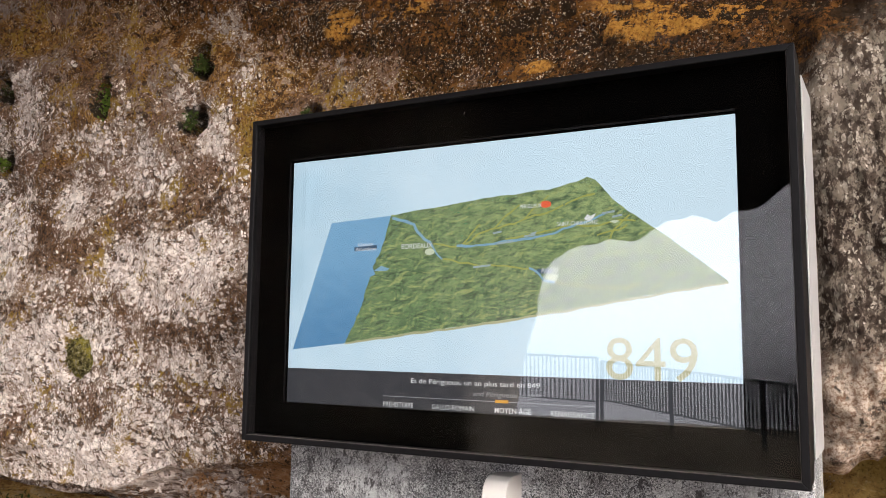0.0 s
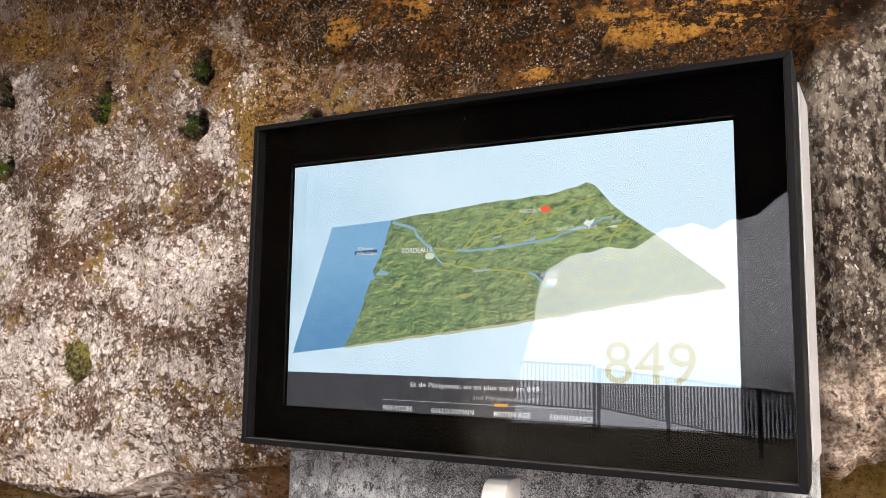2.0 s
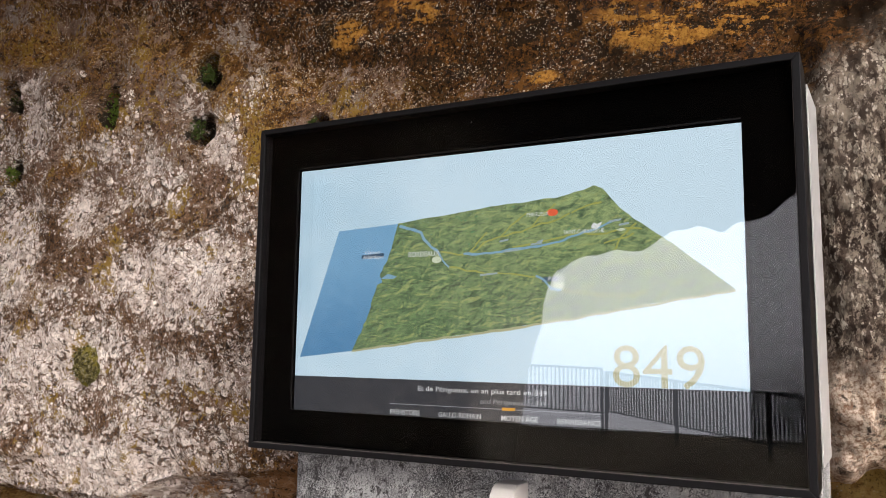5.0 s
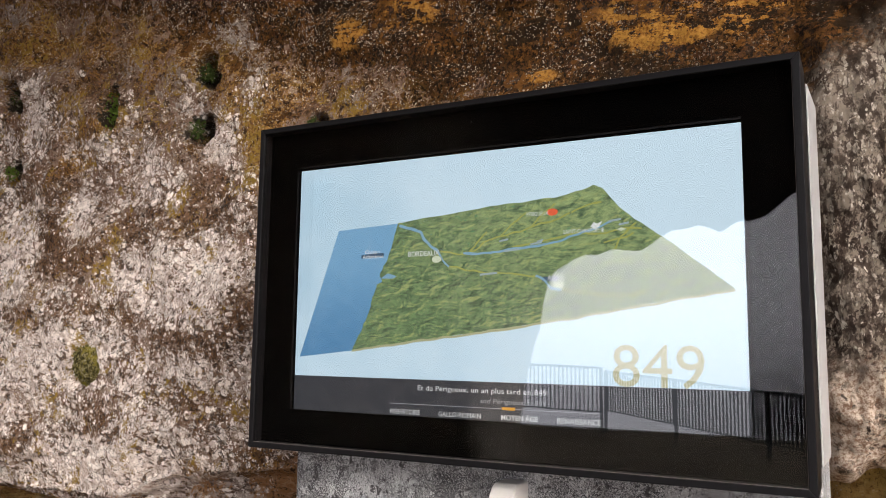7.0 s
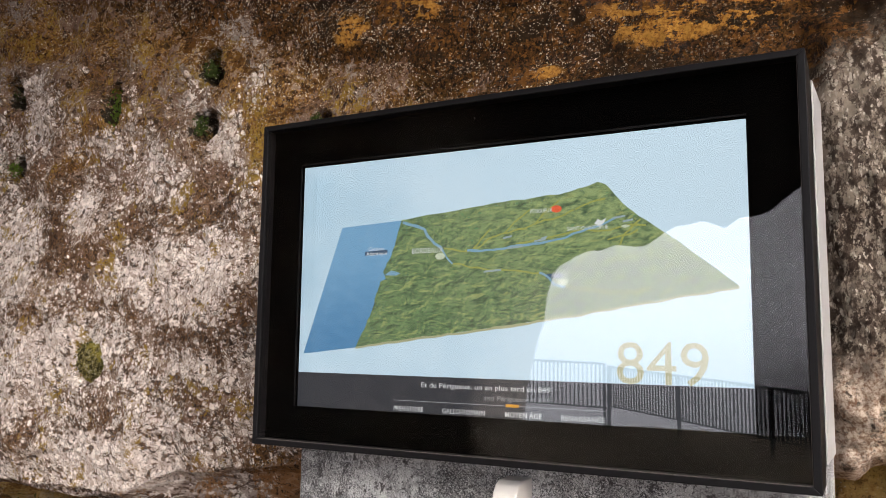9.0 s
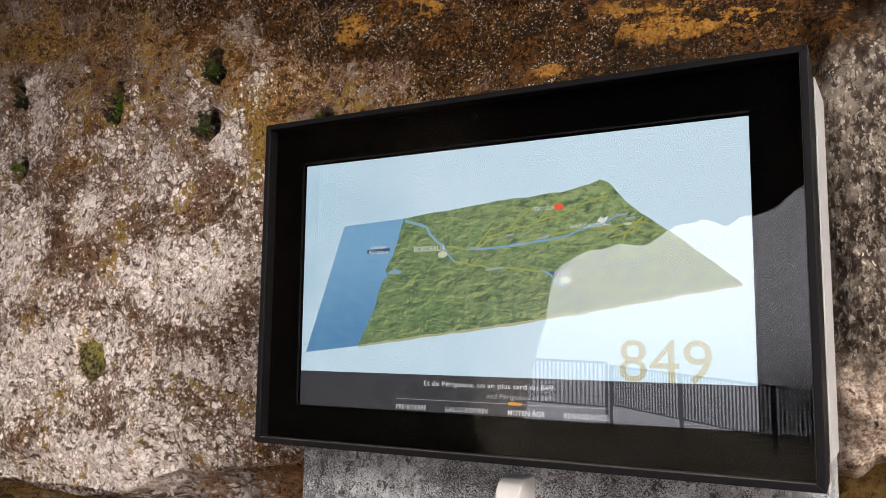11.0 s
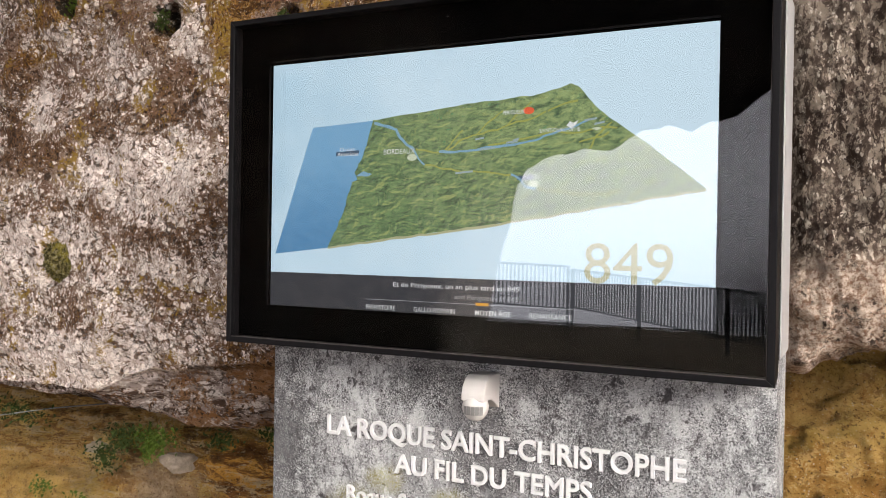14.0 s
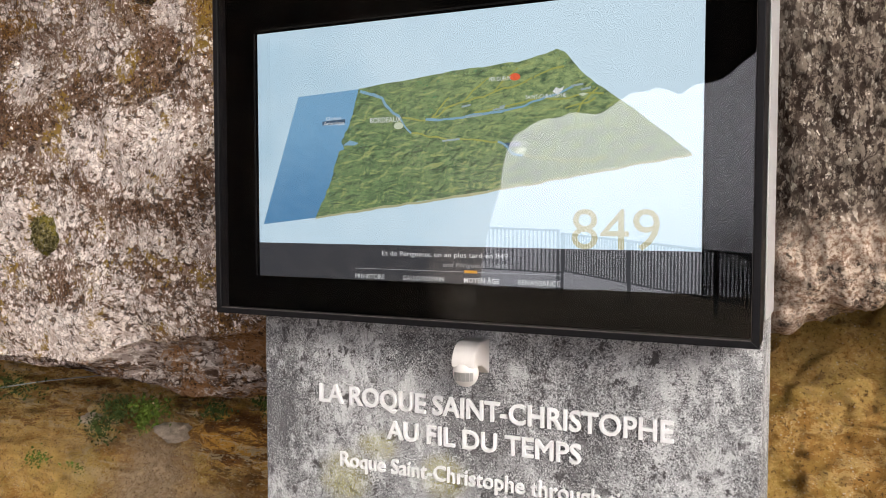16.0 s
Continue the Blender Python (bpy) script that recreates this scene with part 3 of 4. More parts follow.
def box(x0, x1, y0, y1, z0, z1, bevel=0.0, seg=2, bm=None):
    bm = bm or bmesh.new()
    vs = bmesh.ops.create_cube(bm, size=1)["verts"]
    bmesh.ops.scale(bm, vec=(x1 - x0, y1 - y0, z1 - z0), verts=vs)
    bmesh.ops.translate(bm, vec=((x0 + x1) / 2, (y0 + y1) / 2, (z0 + z1) / 2), verts=vs)
    if bevel:
        es = {e for v in vs for e in v.link_edges}
        bmesh.ops.bevel(bm, geom=list(es), offset=bevel, segments=seg, affect="EDGES", profile=0.5)
    return bm


def plate(points, y, depth=0.0006):
    """A thin flat piece on the wall plane, from its outline as (x, z), with its front at y."""
    bm = bmesh.new()
    a = [bm.verts.new((x, y, z)) for x, z in points]
    b = [bm.verts.new((x, y + depth, z)) for x, z in points]
    bm.faces.new(a)
    bm.faces.new(b[::-1])
    for i in range(len(a)):
        j = (i + 1) % len(a)
        bm.faces.new((a[j], a[i], b[i], b[j]))
    bmesh.ops.recalc_face_normals(bm, faces=bm.faces)
    return bm


def ribbon(points, width, y):
    """A narrow band along a line of (x, z) points."""
    fine = []
    for (x0, z0), (x1, z1) in zip(points, points[1:]):
        for k in range(8):
            s = k / 8
            fine.append((x0 + (x1 - x0) * s, z0 + (z1 - z0) * s))
    fine.append(points[-1])
    wob = [(x + 0.003 * noise.noise((x * 45, z * 45, 3.1)), z + 0.003 * noise.noise((x * 45, z * 45, 8.7))) for x, z in fine]
    bm = bmesh.new()
    rows = []
    for i, (x, z) in enumerate(wob):
        a, b = wob[max(i - 1, 0)], wob[min(i + 1, len(wob) - 1)]
        d = Vector((b[0] - a[0], b[1] - a[1])).normalized()
        w = width * (0.75 + 0.5 * abs(noise.noise((x * 30, z * 30, 1.5)))) / 2
        rows.append((bm.verts.new((x - d.y * w, y, z + d.x * w)), bm.verts.new((x + d.y * w, y, z - d.x * w))))
    for (a, b), (c, d) in zip(rows, rows[1:]):
        bm.faces.new((a, b, d, c))
    return bm


def lettering(words, x0, x1, z0, cap, y, deep=0.0, bold=0.0, slant=0.0):
    """A line of words as a mesh that spans x0 to x1, its base line at z0 and its capitals cap high, its front at y."""
    cu = bpy.data.curves.new("words", "FONT")
    cu.body, cu.shear = words, slant
    cu.offset = 0.0 if deep else bold
    cu.extrude = 0.05 if deep else 0.0
    cu.bevel_depth, cu.bevel_resolution = (bold * 2.0, 1) if deep else (0.0, 0)
    cu.resolution_u = 3
    ob = new("words", cu)
    me = bpy.data.meshes.new_from_object(ob.evaluated_get(bpy.context.evaluated_depsgraph_get()))
    bpy.data.objects.remove(ob)
    bpy.data.curves.remove(cu)
    bm = bmesh.new()
    bm.from_mesh(me)
    bpy.data.meshes.remove(me)
    xs = [v.co.x for v in bm.verts]
    lo, hi = min(xs), max(xs)
    thick = 2 * max(abs(v.co.z) for v in bm.verts) or 1.0
    sx, sz = (x1 - x0) / (hi - lo), cap / 0.70
    for v in bm.verts:
        x, z, d = v.co
        v.co = (x0 + (x - lo) * sx, y + (deep * (0.5 - d / thick) if deep else 0.0), z0 + z * sz)
    return bm


def split_letters(bm, gap=0.0):
    """The single letters of a line, each as a bmesh, from left to right."""
    seen, islands = set(), []
    for v in bm.verts:
        if v in seen:
            continue
        todo, isle = [v], []
        seen.add(v)
        while todo:
            q = todo.pop()
            isle.append(q)
            for e in q.link_edges:
                o = e.other_vert(q)
                if o not in seen:
                    seen.add(o)
                    todo.append(o)
        islands.append(isle)
    spans = sorted((min(v.co.x for v in i), max(v.co.x for v in i), n) for n, i in enumerate(islands))
    groups = []
    for a, b, n in spans:
        if groups and a < groups[-1][1] - gap and (b < groups[-1][1] + gap or a < groups[-1][0] + 0.004):
            groups[-1][1] = max(groups[-1][1], b)
            groups[-1][2].append(n)
        else:
            groups.append([a, b, [n]])
    out = []
    for a, b, ns in groups:
        keep = {v for n in ns for v in islands[n]}
        nb = bmesh.new()
        new_v = {v: nb.verts.new(v.co) for v in bm.verts if v in keep}
        for f in bm.faces:
            if f.verts[0] in keep:
                try:
                    nb.faces.new([new_v[v] for v in f.verts])
                except ValueError:
                    pass
        bmesh.ops.recalc_face_normals(nb, faces=nb.faces)
        out.append(nb)
    bm.free()
    return out


def leaf_clump(count, spread, size, seed, squash=(1, 1, 1), out=(0, -1, 0.1)):
    """Many small folded leaves round a point."""
    r = random.Random(seed)
    bm = bmesh.new()
    for _ in range(count):
        c = Vector((r.gauss(0, 1) * squash[0], r.gauss(0, 1) * squash[1], r.gauss(0, 1) * squash[2])) * spread
        n = (Vector(out) + Vector((r.uniform(-1, 1), r.uniform(-1, 1), r.uniform(-1, 1))) * 0.9).normalized()
        t = n.orthogonal().normalized()
        t.rotate(Matrix.Rotation(r.uniform(0, 6.28), 3, n))
        b = n.cross(t)
        s = size * r.uniform(0.5, 1.3)
        w = s * r.uniform(0.35, 0.6)
        p = [c - t * s, c - t * s * 0.2 + b * w + n * w * 0.3, c + t * s, c - t * s * 0.2 - b * w + n * w * 0.3]
        v = [bm.verts.new(q) for q in p]
        bm.faces.new((v[0], v[1], v[2]))
        bm.faces.new((v[0], v[2], v[3]))
    return bm


def tube(points, radii, sides=8, bm=None):
    bm = bm or bmesh.new()
    rings = []
    for i, p in enumerate(points):
        p = Vector(p)
        a, b = Vector(points[max(i - 1, 0)]), Vector(points[min(i + 1, len(points) - 1)])
        d = (b - a).normalized()
        u = d.orthogonal().normalized()
        v = d.cross(u)
        rings.append([bm.verts.new(p + (u * math.cos(6.2832 * k / sides) + v * math.sin(6.2832 * k / sides)) * radii[i]) for k in range(sides)])
    for r0, r1 in zip(rings, rings[1:]):
        for k in range(sides):
            bm.faces.new((r0[k], r0[(k + 1) % sides], r1[(k + 1) % sides], r1[k]))
    bm.faces.new(rings[0][::-1])
    bm.faces.new(rings[-1])
    return bm


# ---------------------------------------------------------------- the rock


def build_rock_wall():
    xs = axis((-9, -3.6, 0.12), (-3.6, -2.9, 0.02), (-2.9, 1.1, 0.0065), (1.1, 1.8, 0.02), (1.8, 9, 0.12))
    ss = axis((0, 0.3, 0.05), (0.3, 0.6, 0.012), (0.6, 1.1, 0.008), (1.1, 3.1, 0.0065), (3.1, 4.4, 0.04))
    zb = np.interp(xs, (-9, -2.6, -2.15, -1.9, -1.34, -1.04, -0.89, -0.5, 0.5, 0.62, 0.7, 0.85, 1.5, 9), (0.97, 0.95, 0.915, 0.905, 0.905, 0.92, 0.955, 1.09, 1.24, 1.285, 1.315, 1.365, 1.48, 1.7))
    zs = np.interp(xs, (-9, -2.15, -1.7, -1.5, -0.9, -0.5, 0.5, 0.62, 9), (1.04, 0.965, 0.99, 1.07, 1.165, 1.26, 1.32, 1.31, 1.76))
    zs = np.maximum(zs, zb + 0.02)
    one = np.ones_like(xs)
    knots = [(0, 1.9 * one, zb + 0.20), (0.3, 1.25 * one, zb + 0.06), (0.6, 0.80 * one, zb - 0.005), (0.7, 0.66 * one, zb + 0.01), (0.8, 0.60 * one, zb + 0.25 * (zs - zb)),
             (0.9, 0.575 * one, zs - 0.012), (0.95, 0.52 * one, zs + 0.005), (1.1, 0.47 * one, zs + 0.16), (1.6, 0.47 * one, 1.70 * one), (2.2, 0.50 * one, 2.30 * one),
             (2.8, 0.46 * one, 2.90 * one), (3.4, 0.28 * one, 3.45 * one), (4.0, -0.3 * one, 3.85 * one), (4.4, -1.2 * one, 4.4 * one)]
    sk = np.array([k[0] for k in knots])
    Yk, Zk = np.stack([k[1] for k in knots]), np.stack([k[2] for k in knots])
    j = np.clip(np.searchsorted(sk, ss, "right") - 1, 0, len(sk) - 2)
    f = ((ss - sk[j]) / (sk[j + 1] - sk[j]))[:, None]
    Y, Z = Yk[j] * (1 - f) + Yk[j + 1] * f, Zk[j] * (1 - f) + Zk[j + 1] * f
    X = np.broadcast_to(xs, Y.shape).copy()
    S = np.broadcast_to(ss[:, None], Y.shape)
    right = smooth(X, 0.57, 0.66)
    Y = Y - 0.06 * right * smooth(Z, 2.6, 2.0)
    d = 0.045 * fbm(X * 1.3, Y * 1.3, Z * 1.3, 3, 1) + 0.018 * fbm(X * 6, Y * 6, Z * 7, 3, 5) + 0.0045 * fbm(X * 26, Y * 26, Z * 26, 3, 9, 0.6)
    rid = fbm(X * 22, Y * 10, Z * 10, 3, 21, 0.6)
    d = d + right * (0.008 * rid - 0.010 * np.abs(fbm(X * 38, Y * 14, Z * 20, 3, 31)))
    scab = np.clip(fbm(X * 55, Y * 55, Z * 55, 2, 41) - 0.1, 0, 0.6)
    d = d + 0.003 * scab * (1 - right)
    low = smooth(S, 1.0, 0.85) * smooth(S, 0.45, 0.65)
    d = d + low * 0.020 * fbm(X * 2.2, Y * 3, Z * 34, 3, 51)
    top = smooth(Z, 2.25, 2.7)
    d = d + top * 0.02 * fbm(X * 4, Y * 4, Z * 11, 3, 61)
    for hx, hz, rx, rz in HOLES:
        q = np.sqrt(((X - hx) / rx) ** 2 + ((Z - hz) / rz) ** 2) + 0.25 * fbm(X * 30, Y * 0, Z * 30, 2, 71)
        deep = 0.03 if hz < 2 else 0.11
        d = d - deep * smooth(q, 1.2, 0.75)
    far = smooth(np.abs(X + 0.9), 3, 5)
    d = d * (1 + 2 * far)
    X, Y, Z = push_out(X, Y, Z, d)
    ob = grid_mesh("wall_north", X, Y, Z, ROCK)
    return tagged(ob, "limestone cliff face with white lichen, ochre stains and holes", "rock wall", kind="structure")


def build_bank():
    xs = axis((-9, -3.4, 0.15), (-3.4, -0.4, 0.012), (-0.4, 0.5, 0.06), (0.5, 1.6, 0.010), (1.6, 9, 0.15))
    ss = axis((0, 0.35, 0.05), (0.35, 1.9, 0.010), (1.9, 2.6, 0.06))
    lift = np.interp(xs, (-9, -2.4, -1.8, -1, -0.3, 0.4, 1.2, 9), (-0.16, -0.13, -0.04, 0.0, 0.1, 0.30, 0.36, 0.4))
    one = np.ones_like(xs)
    near = np.interp(xs, (-9, -2.6, -2.1, -1.6, -0.4, 0.4, 0.6, 9), (-0.2, -0.2, 0.05, 0.15, 0.20, 0.36, 0.42, 0.42))
    knots = [(0, 1.95 * one, 1.40 + lift), (0.4, 1.45 - near, 1.02 + lift), (0.9, 1.12 - near, 0.72 + lift), (1.4, 0.90 - near, 0.36 + lift * 0.8), (1.9, 0.66 - near, 0.04 + lift * 0.3), (2.6, 0.2 - near, -0.06 * one)]
    sk = np.array([k[0] for k in knots])
    Yk, Zk = np.stack([k[1] for k in knots]), np.stack([k[2] for k in knots])
    j = np.clip(np.searchsorted(sk, ss, "right") - 1, 0, len(sk) - 2)
    f = ((ss - sk[j]) / (sk[j + 1] - sk[j]))[:, None]
    Y, Z = Yk[j] * (1 - f) + Yk[j + 1] * f, Zk[j] * (1 - f) + Zk[j + 1] * f
    X = np.broadcast_to(xs, Y.shape).copy()
    d = 0.06 * fbm(X * 1.6, Y * 1.6, Z * 2.2, 3, 101) + 0.042 * fbm(X * 5, Y * 5, Z * 12, 3, 103) + 0.016 * fbm(X * 24, Y * 24, Z * 28, 3, 105) - 0.020 * np.abs(fbm(X * 9, Y * 9, Z * 14, 3, 107))
    d = d + 0.030 * fbm(X * 2.5, Y * 2.5, Z * 20, 3, 109) * smooth(X, 0.2, -0.2) + 0.022 * fbm(X * 11, Y * 11, Z * 16, 4, 111, 0.6) * smooth(X, 0.2, 0.5)
    X, Y, Z = push_out(X, Y, Z, d)
    ob = grid_mesh("bank", X, Y, Z, SOIL)
    return tagged(ob, "ochre earth bank eroding beneath the rock overhang", "earth bank", kind="structure")


def build_overhang():
    """The rock roof over the path: its lip comes down to the ground at one end."""
    xs = axis((-14, -4, 0.14), (-4, 1, 0.04), (1, 14, 0.14))
    vs = np.linspace(0, 1, 90)
    lip = np.interp(xs, (-14, -9.0, -7.6, -7.2, -3.45, -3.25, -3.05, -2.9, -2.75, -2.56, -2.2, -1.84, -1.5, -1.23, -0.66, -0.47, -0.17, 0.0, 0.12, 0.4, 1.5, 4, 14), (5.5, 4.2, 2.5, -0.5, -0.5, 0.4, 1.5, 2.2, 2.52, 2.60, 2.66, 2.71, 2.78, 2.87, 2.95, 3.02, 3.07, 3.19, 3.28, 3.7, 4.4, 5.5, 7.0))
    one = np.ones_like(xs)
    back = np.interp(xs, (-14, -9, -7.4, 0.6, 1.6, 3.0, 14), (1.5, 2.5, 8.0, 8.0, 4.5, 1.6, 1.0))
    mid = np.maximum(lip + 0.6, np.interp(xs, (-3, -0.5, 1.0, 4.0), (4.4, 4.6, 6.5, 8.5)))
    knots = [(0, 0.7 * one, 3.3 * one), (0.15, -0.3 * one, 3.9 * one), (0.5, -back * 0.5 - 0.2, mid + 0.3), (0.72, -back * 0.93 - 0.1, lip + 0.35), (0.76, -back, lip), (0.8, -back - 0.4, lip + 0.5), (1.0, -back + 0.5, lip + 9)]
    sk = np.array([k[0] for k in knots])
    Yk, Zk = np.stack([k[1] for k in knots]), np.stack([k[2] for k in knots])
    j = np.clip(np.searchsorted(sk, vs, "right") - 1, 0, len(sk) - 2)
    f = ((vs - sk[j]) / (sk[j + 1] - sk[j]))[:, None]
    Y, Z = Yk[j] * (1 - f) + Yk[j + 1] * f, Zk[j] * (1 - f) + Zk[j + 1] * f
    X = np.broadcast_to(xs, Y.shape).copy()
    Z = Z + 0.30 * fbm(X * 0.5, Y * 0.5, Z * 0.5, 3, 201) * smooth(-Y, 0.5, 3) * smooth(-Y, 8.5, 6.5) + 0.05 * fbm(X * 3, Y * 3, Z * 3, 4, 203)
    Y = Y + 0.25 * fbm(X * 0.9, Y * 0.9, Z * 0.9, 3, 205) * smooth(-Y, 0.5, 3)
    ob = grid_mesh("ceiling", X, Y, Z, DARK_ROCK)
    return tagged(ob, "dark overhanging rock roof above the path", "rock overhang", kind="structure")


def build_ground():
    xs = axis((-600, -30, 60), (-30, -6, 1.0), (-6, 6, 0.12), (6, 30, 1.0), (30, 600, 60))
    ys = axis((-900, -40, 60), (-40, -19, 1.5), (-19, 3, 0.12))
    X, Y = np.meshgrid(xs, ys)
    Z = -0.40 * smooth(-Y, 3.0, 13.0) - 75 * smooth(-Y, 17.6, 60) + 0.0 * X
    near = smooth(-Y, 20, 16)
    Z = Z + near * (0.05 * fbm(X * 0.8, Y * 0.8, X * 0, 3, 301) + 0.03 * fbm(X * 4, Y * 4, X * 0, 3, 303)) - 0.05
    ob = grid_mesh("ground", X, Y, Z, PATHMAT)
    return tagged(ob, "trodden earth path sloping gently away from the cliff", "ground", kind="structure")


build_ground()
build_rock_wall()
build_bank()
build_overhang()


# misty distance beyond the railing: an added sheet that glows in place of bright sky
def build_backdrop():
    a = np.radians(np.linspace(180, 360, 61))
    z = np.array([-90.0, -40, 0, 30, 60, 90, 120])
    A, Z = np.meshgrid(a, z)
    Z = Z + (Z > 100) * (8 * np.sin(A * 7) + 5 * np.sin(A * 17))
    k = Mat("glowing_mist_backdrop", 1.0, spec=0.0)
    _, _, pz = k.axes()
    k.colour((0.3, 0.3, 0.31)).glow(k.mix(k.step(pz, -50, 40), (0.30, 0.295, 0.32), (0.80, 0.775, 0.84)), BACKDROP_GLOW)
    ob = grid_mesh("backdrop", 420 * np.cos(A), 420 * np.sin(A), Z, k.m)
    return tagged(ob, "glowing pale backdrop for the misty distance and low sky", "backdrop", kind="structure")


BACKDROP_GLOW = 3.0
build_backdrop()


# ---------------------------------------------------------------- concrete stele with raised words
def build_stele():
    root = new("concrete_stele")
    root.location = (0.025, 0.2, 0)
    tagged(root, "speckled grey concrete stele with raised white lettering", "stele")
    inv = Matrix.Translation((-0.025, -0.2, 0))

    def put(name, bm, mat, label=""):
        bm.transform(inv)
        return part(name, bm, mat, root, label)

    slab = box(-0.569, 0.614, 0.095, 0.265, -0.1, 2.072, 0.006, 2)
    for v in slab.verts:
        v.co.x += (0.007 if v.co.x > 0 else -0.007) * (v.co.y - 0.095) / 0.17
    put("slab", slab, CONCRETE)
    for words, x0, x1, z0, cap, bold in (("LA ROQUE SAINT-CHRISTOPHE", -0.401, 0.449, 1.099, 0.0445, 0.008), ("AU FIL DU TEMPS", -0.212, 0.259, 1.029, 0.0425, 0.008),
                                         ("Roque Saint-Christophe through time", -0.342, 0.405, 0.945, 0.035, 0.004)):
        for bm in split_letters(lettering(words, x0, x1, z0, cap, 0.087, 0.009, bold)):
            put("letter", bm, WHITE_LETTER, "raised white letter")


build_stele()


# ---------------------------------------------------------------- display
def build_display():
    cx, cz = 0.0, 1.7065
    root = new("display_monitor")
    root.location = (cx, 0.09, 1.32)
    tagged(root, "wall-mounted black outdoor display showing a lit relief map", "monitor")
    inv = Matrix.Translation((-cx, -0.09, -1.32))

    def put(name, bm, mat, parent=root, label="", soft=False):
        bm.transform(inv)
        return part(name, bm, mat, parent, label, soft)

    L, R, T, B = -0.612, 0.614, 2.0935, 1.3225
    gl, gr, gt, gb = L + 0.013, R - 0.014, T - 0.013, B + 0.013
    y0, y1 = -0.037, 0.088
    # four mitred frame bars
    for name, pts in (("frame_bar", [(L, T), (R, T), (gr, gt), (gl, gt)]), ("frame_bar", [(R, T), (R, B), (gr, gb), (gr, gt)]),
                      ("frame_bar", [(R, B), (L, B), (gl, gb), (gr, gb)]), ("frame_bar", [(L, B), (L, T), (gl, gt), (gl, gb)])):
        bm = plate(pts, y0, y1 - y0)
        bmesh.ops.bevel(bm, geom=list(bm.edges), offset=0.0014, segments=2, affect="EDGES", profile=0.5)
        put(name, bm, FRAME_BLACK, label="mitred black metal frame bar")
    for x0, x1, lean in ((R + 0.0012, R + 0.0040, 0.007), (-0.5715, -0.5695, -0.007)):
        plate_bm = box(x0, x1, 0.0885, 0.262, B + 0.035, 2.071, 0.0006)
        for v in plate_bm.verts:
            v.co.x += lean * (v.co.y - 0.0885) / 0.17
        put("side_plate", plate_bm, CASE_WHITE, label="pale painted metal side plate")
    put("housing", box(L + 0.03, R - 0.03, 0.01, 0.0945, B + 0.03, T - 0.03, 0.004), FRAME_BLACK)
    # black border round the picture, four strips with the picture set back behind them
    al, ar, at, ab = -0.509, 0.509, 1.9865, 1.4135
    for pts in ([(gl, gt), (gr, gt), (gr, at), (gl, at)], [(gl, ab), (gr, ab), (gr, gb), (gl, gb)], [(gl, at), (al, at), (al, ab), (gl, ab)], [(ar, at), (gr, at), (gr, ab), (ar, ab)]):
        put("border", plate(pts, -0.006, 0.014), MASK_BLACK)
    put("rim", box(al - 0.006, al - 0.002, -0.0085, -0.0062, ab, at), FRAME_BLACK)
    put("rim", box(al, ar, -0.0085, -0.0062, at + 0.004, at + 0.008), FRAME_BLACK)
    pane = put("glass", box(gl, gr, -0.032, -0.028, gb, gt), GLASS, label="clear reflecting glass front")
    pane.visible_shadow = False
    cover = put("screen_cover", box(al, ar, -0.0075, -0.0066, ab, at), COVER, label="glossy film over the screen")
    cover.visible_shadow = False
    for sheet in (pane, cover):
        sheet.data.materials.append(CLEAR)
        for f in sheet.data.polygons:
            f.material_index = 0 if f.normal.y < -0.5 else 1
    # highlight along the glass edge, built as thin paler strips
    put("edge_highlight", box(gl, gr, -0.0335, -0.031, gb - 0.0005, gb + 0.0012), EDGE_HIGHLIGHT, label="thin pale strip standing in for the highlight along the glass edge")
    put("edge_highlight", box(gr - 0.0010, gr + 0.0005, -0.0335, -0.031, gb, gt), EDGE_HIGHLIGHT)
    dot = bmesh.new()
    bmesh.ops.create_cone(dot, cap_ends=True, segments=16, radius1=0.003, radius2=0.0024, depth=0.002)
    dot.transform(Matrix.Translation((-0.035, -0.033, 2.045)) @ Matrix.Rotation(radians(90), 4, "X"))
    put("light_sensor", dot, FRAME_BLACK, label="tiny dark light sensor")
    screen = put("screen", plate([(al, at), (ar, at), (ar, ab), (al, ab)], 0.0, 0.006), LIT_SKY, label="lit screen, pale blue behind a relief map")

    def on(u, v):
        return al + u, ab + v

    def show(name, pts, mat, layer, label=""):
        return put(name, plate([on(*p) for p in pts], -0.0006 * layer, 0.0004), mat, screen, label)

    show("caption_bar", [(0, 0.0795), (1.018, 0.0795), (1.018, 0.0), (0, 0.0)], LIT_BAR, 1)
    show("sea", [(0.116, 0.419), (0.281, 0.427), (0.268, 0.30), (0.166, 0.140), (0.013, 0.123)], LIT_SEA, 1, "blue ocean on the map")
    # land: a slanting slab with a broken crest and coast
    crest = [(0.279, 0.427), (0.34, 0.434), (0.42, 0.441), (0.484, 0.447), (0.55, 0.454), (0.58, 0.453), (0.625, 0.459), (0.65, 0.457), (0.69, 0.465), (0.715, 0.471), (0.734, 0.478), (0.752, 0.471),
             (0.785, 0.431), (0.815, 0.405), (0.845, 0.383), (0.887, 0.353), (0.999, 0.262)]
    foot = [(0.85, 0.240), (0.70, 0.214), (0.55, 0.192), (0.40, 0.172), (0.25, 0.153), (0.162, 0.141)]
    coast = [(0.180, 0.175), (0.202, 0.218), (0.213, 0.255), (0.227, 0.288), (0.240, 0.297), (0.231, 0.312), (0.250, 0.342), (0.263, 0.371), (0.270, 0.400)]

    def broken(pts, amount, cuts=5):
        out = []
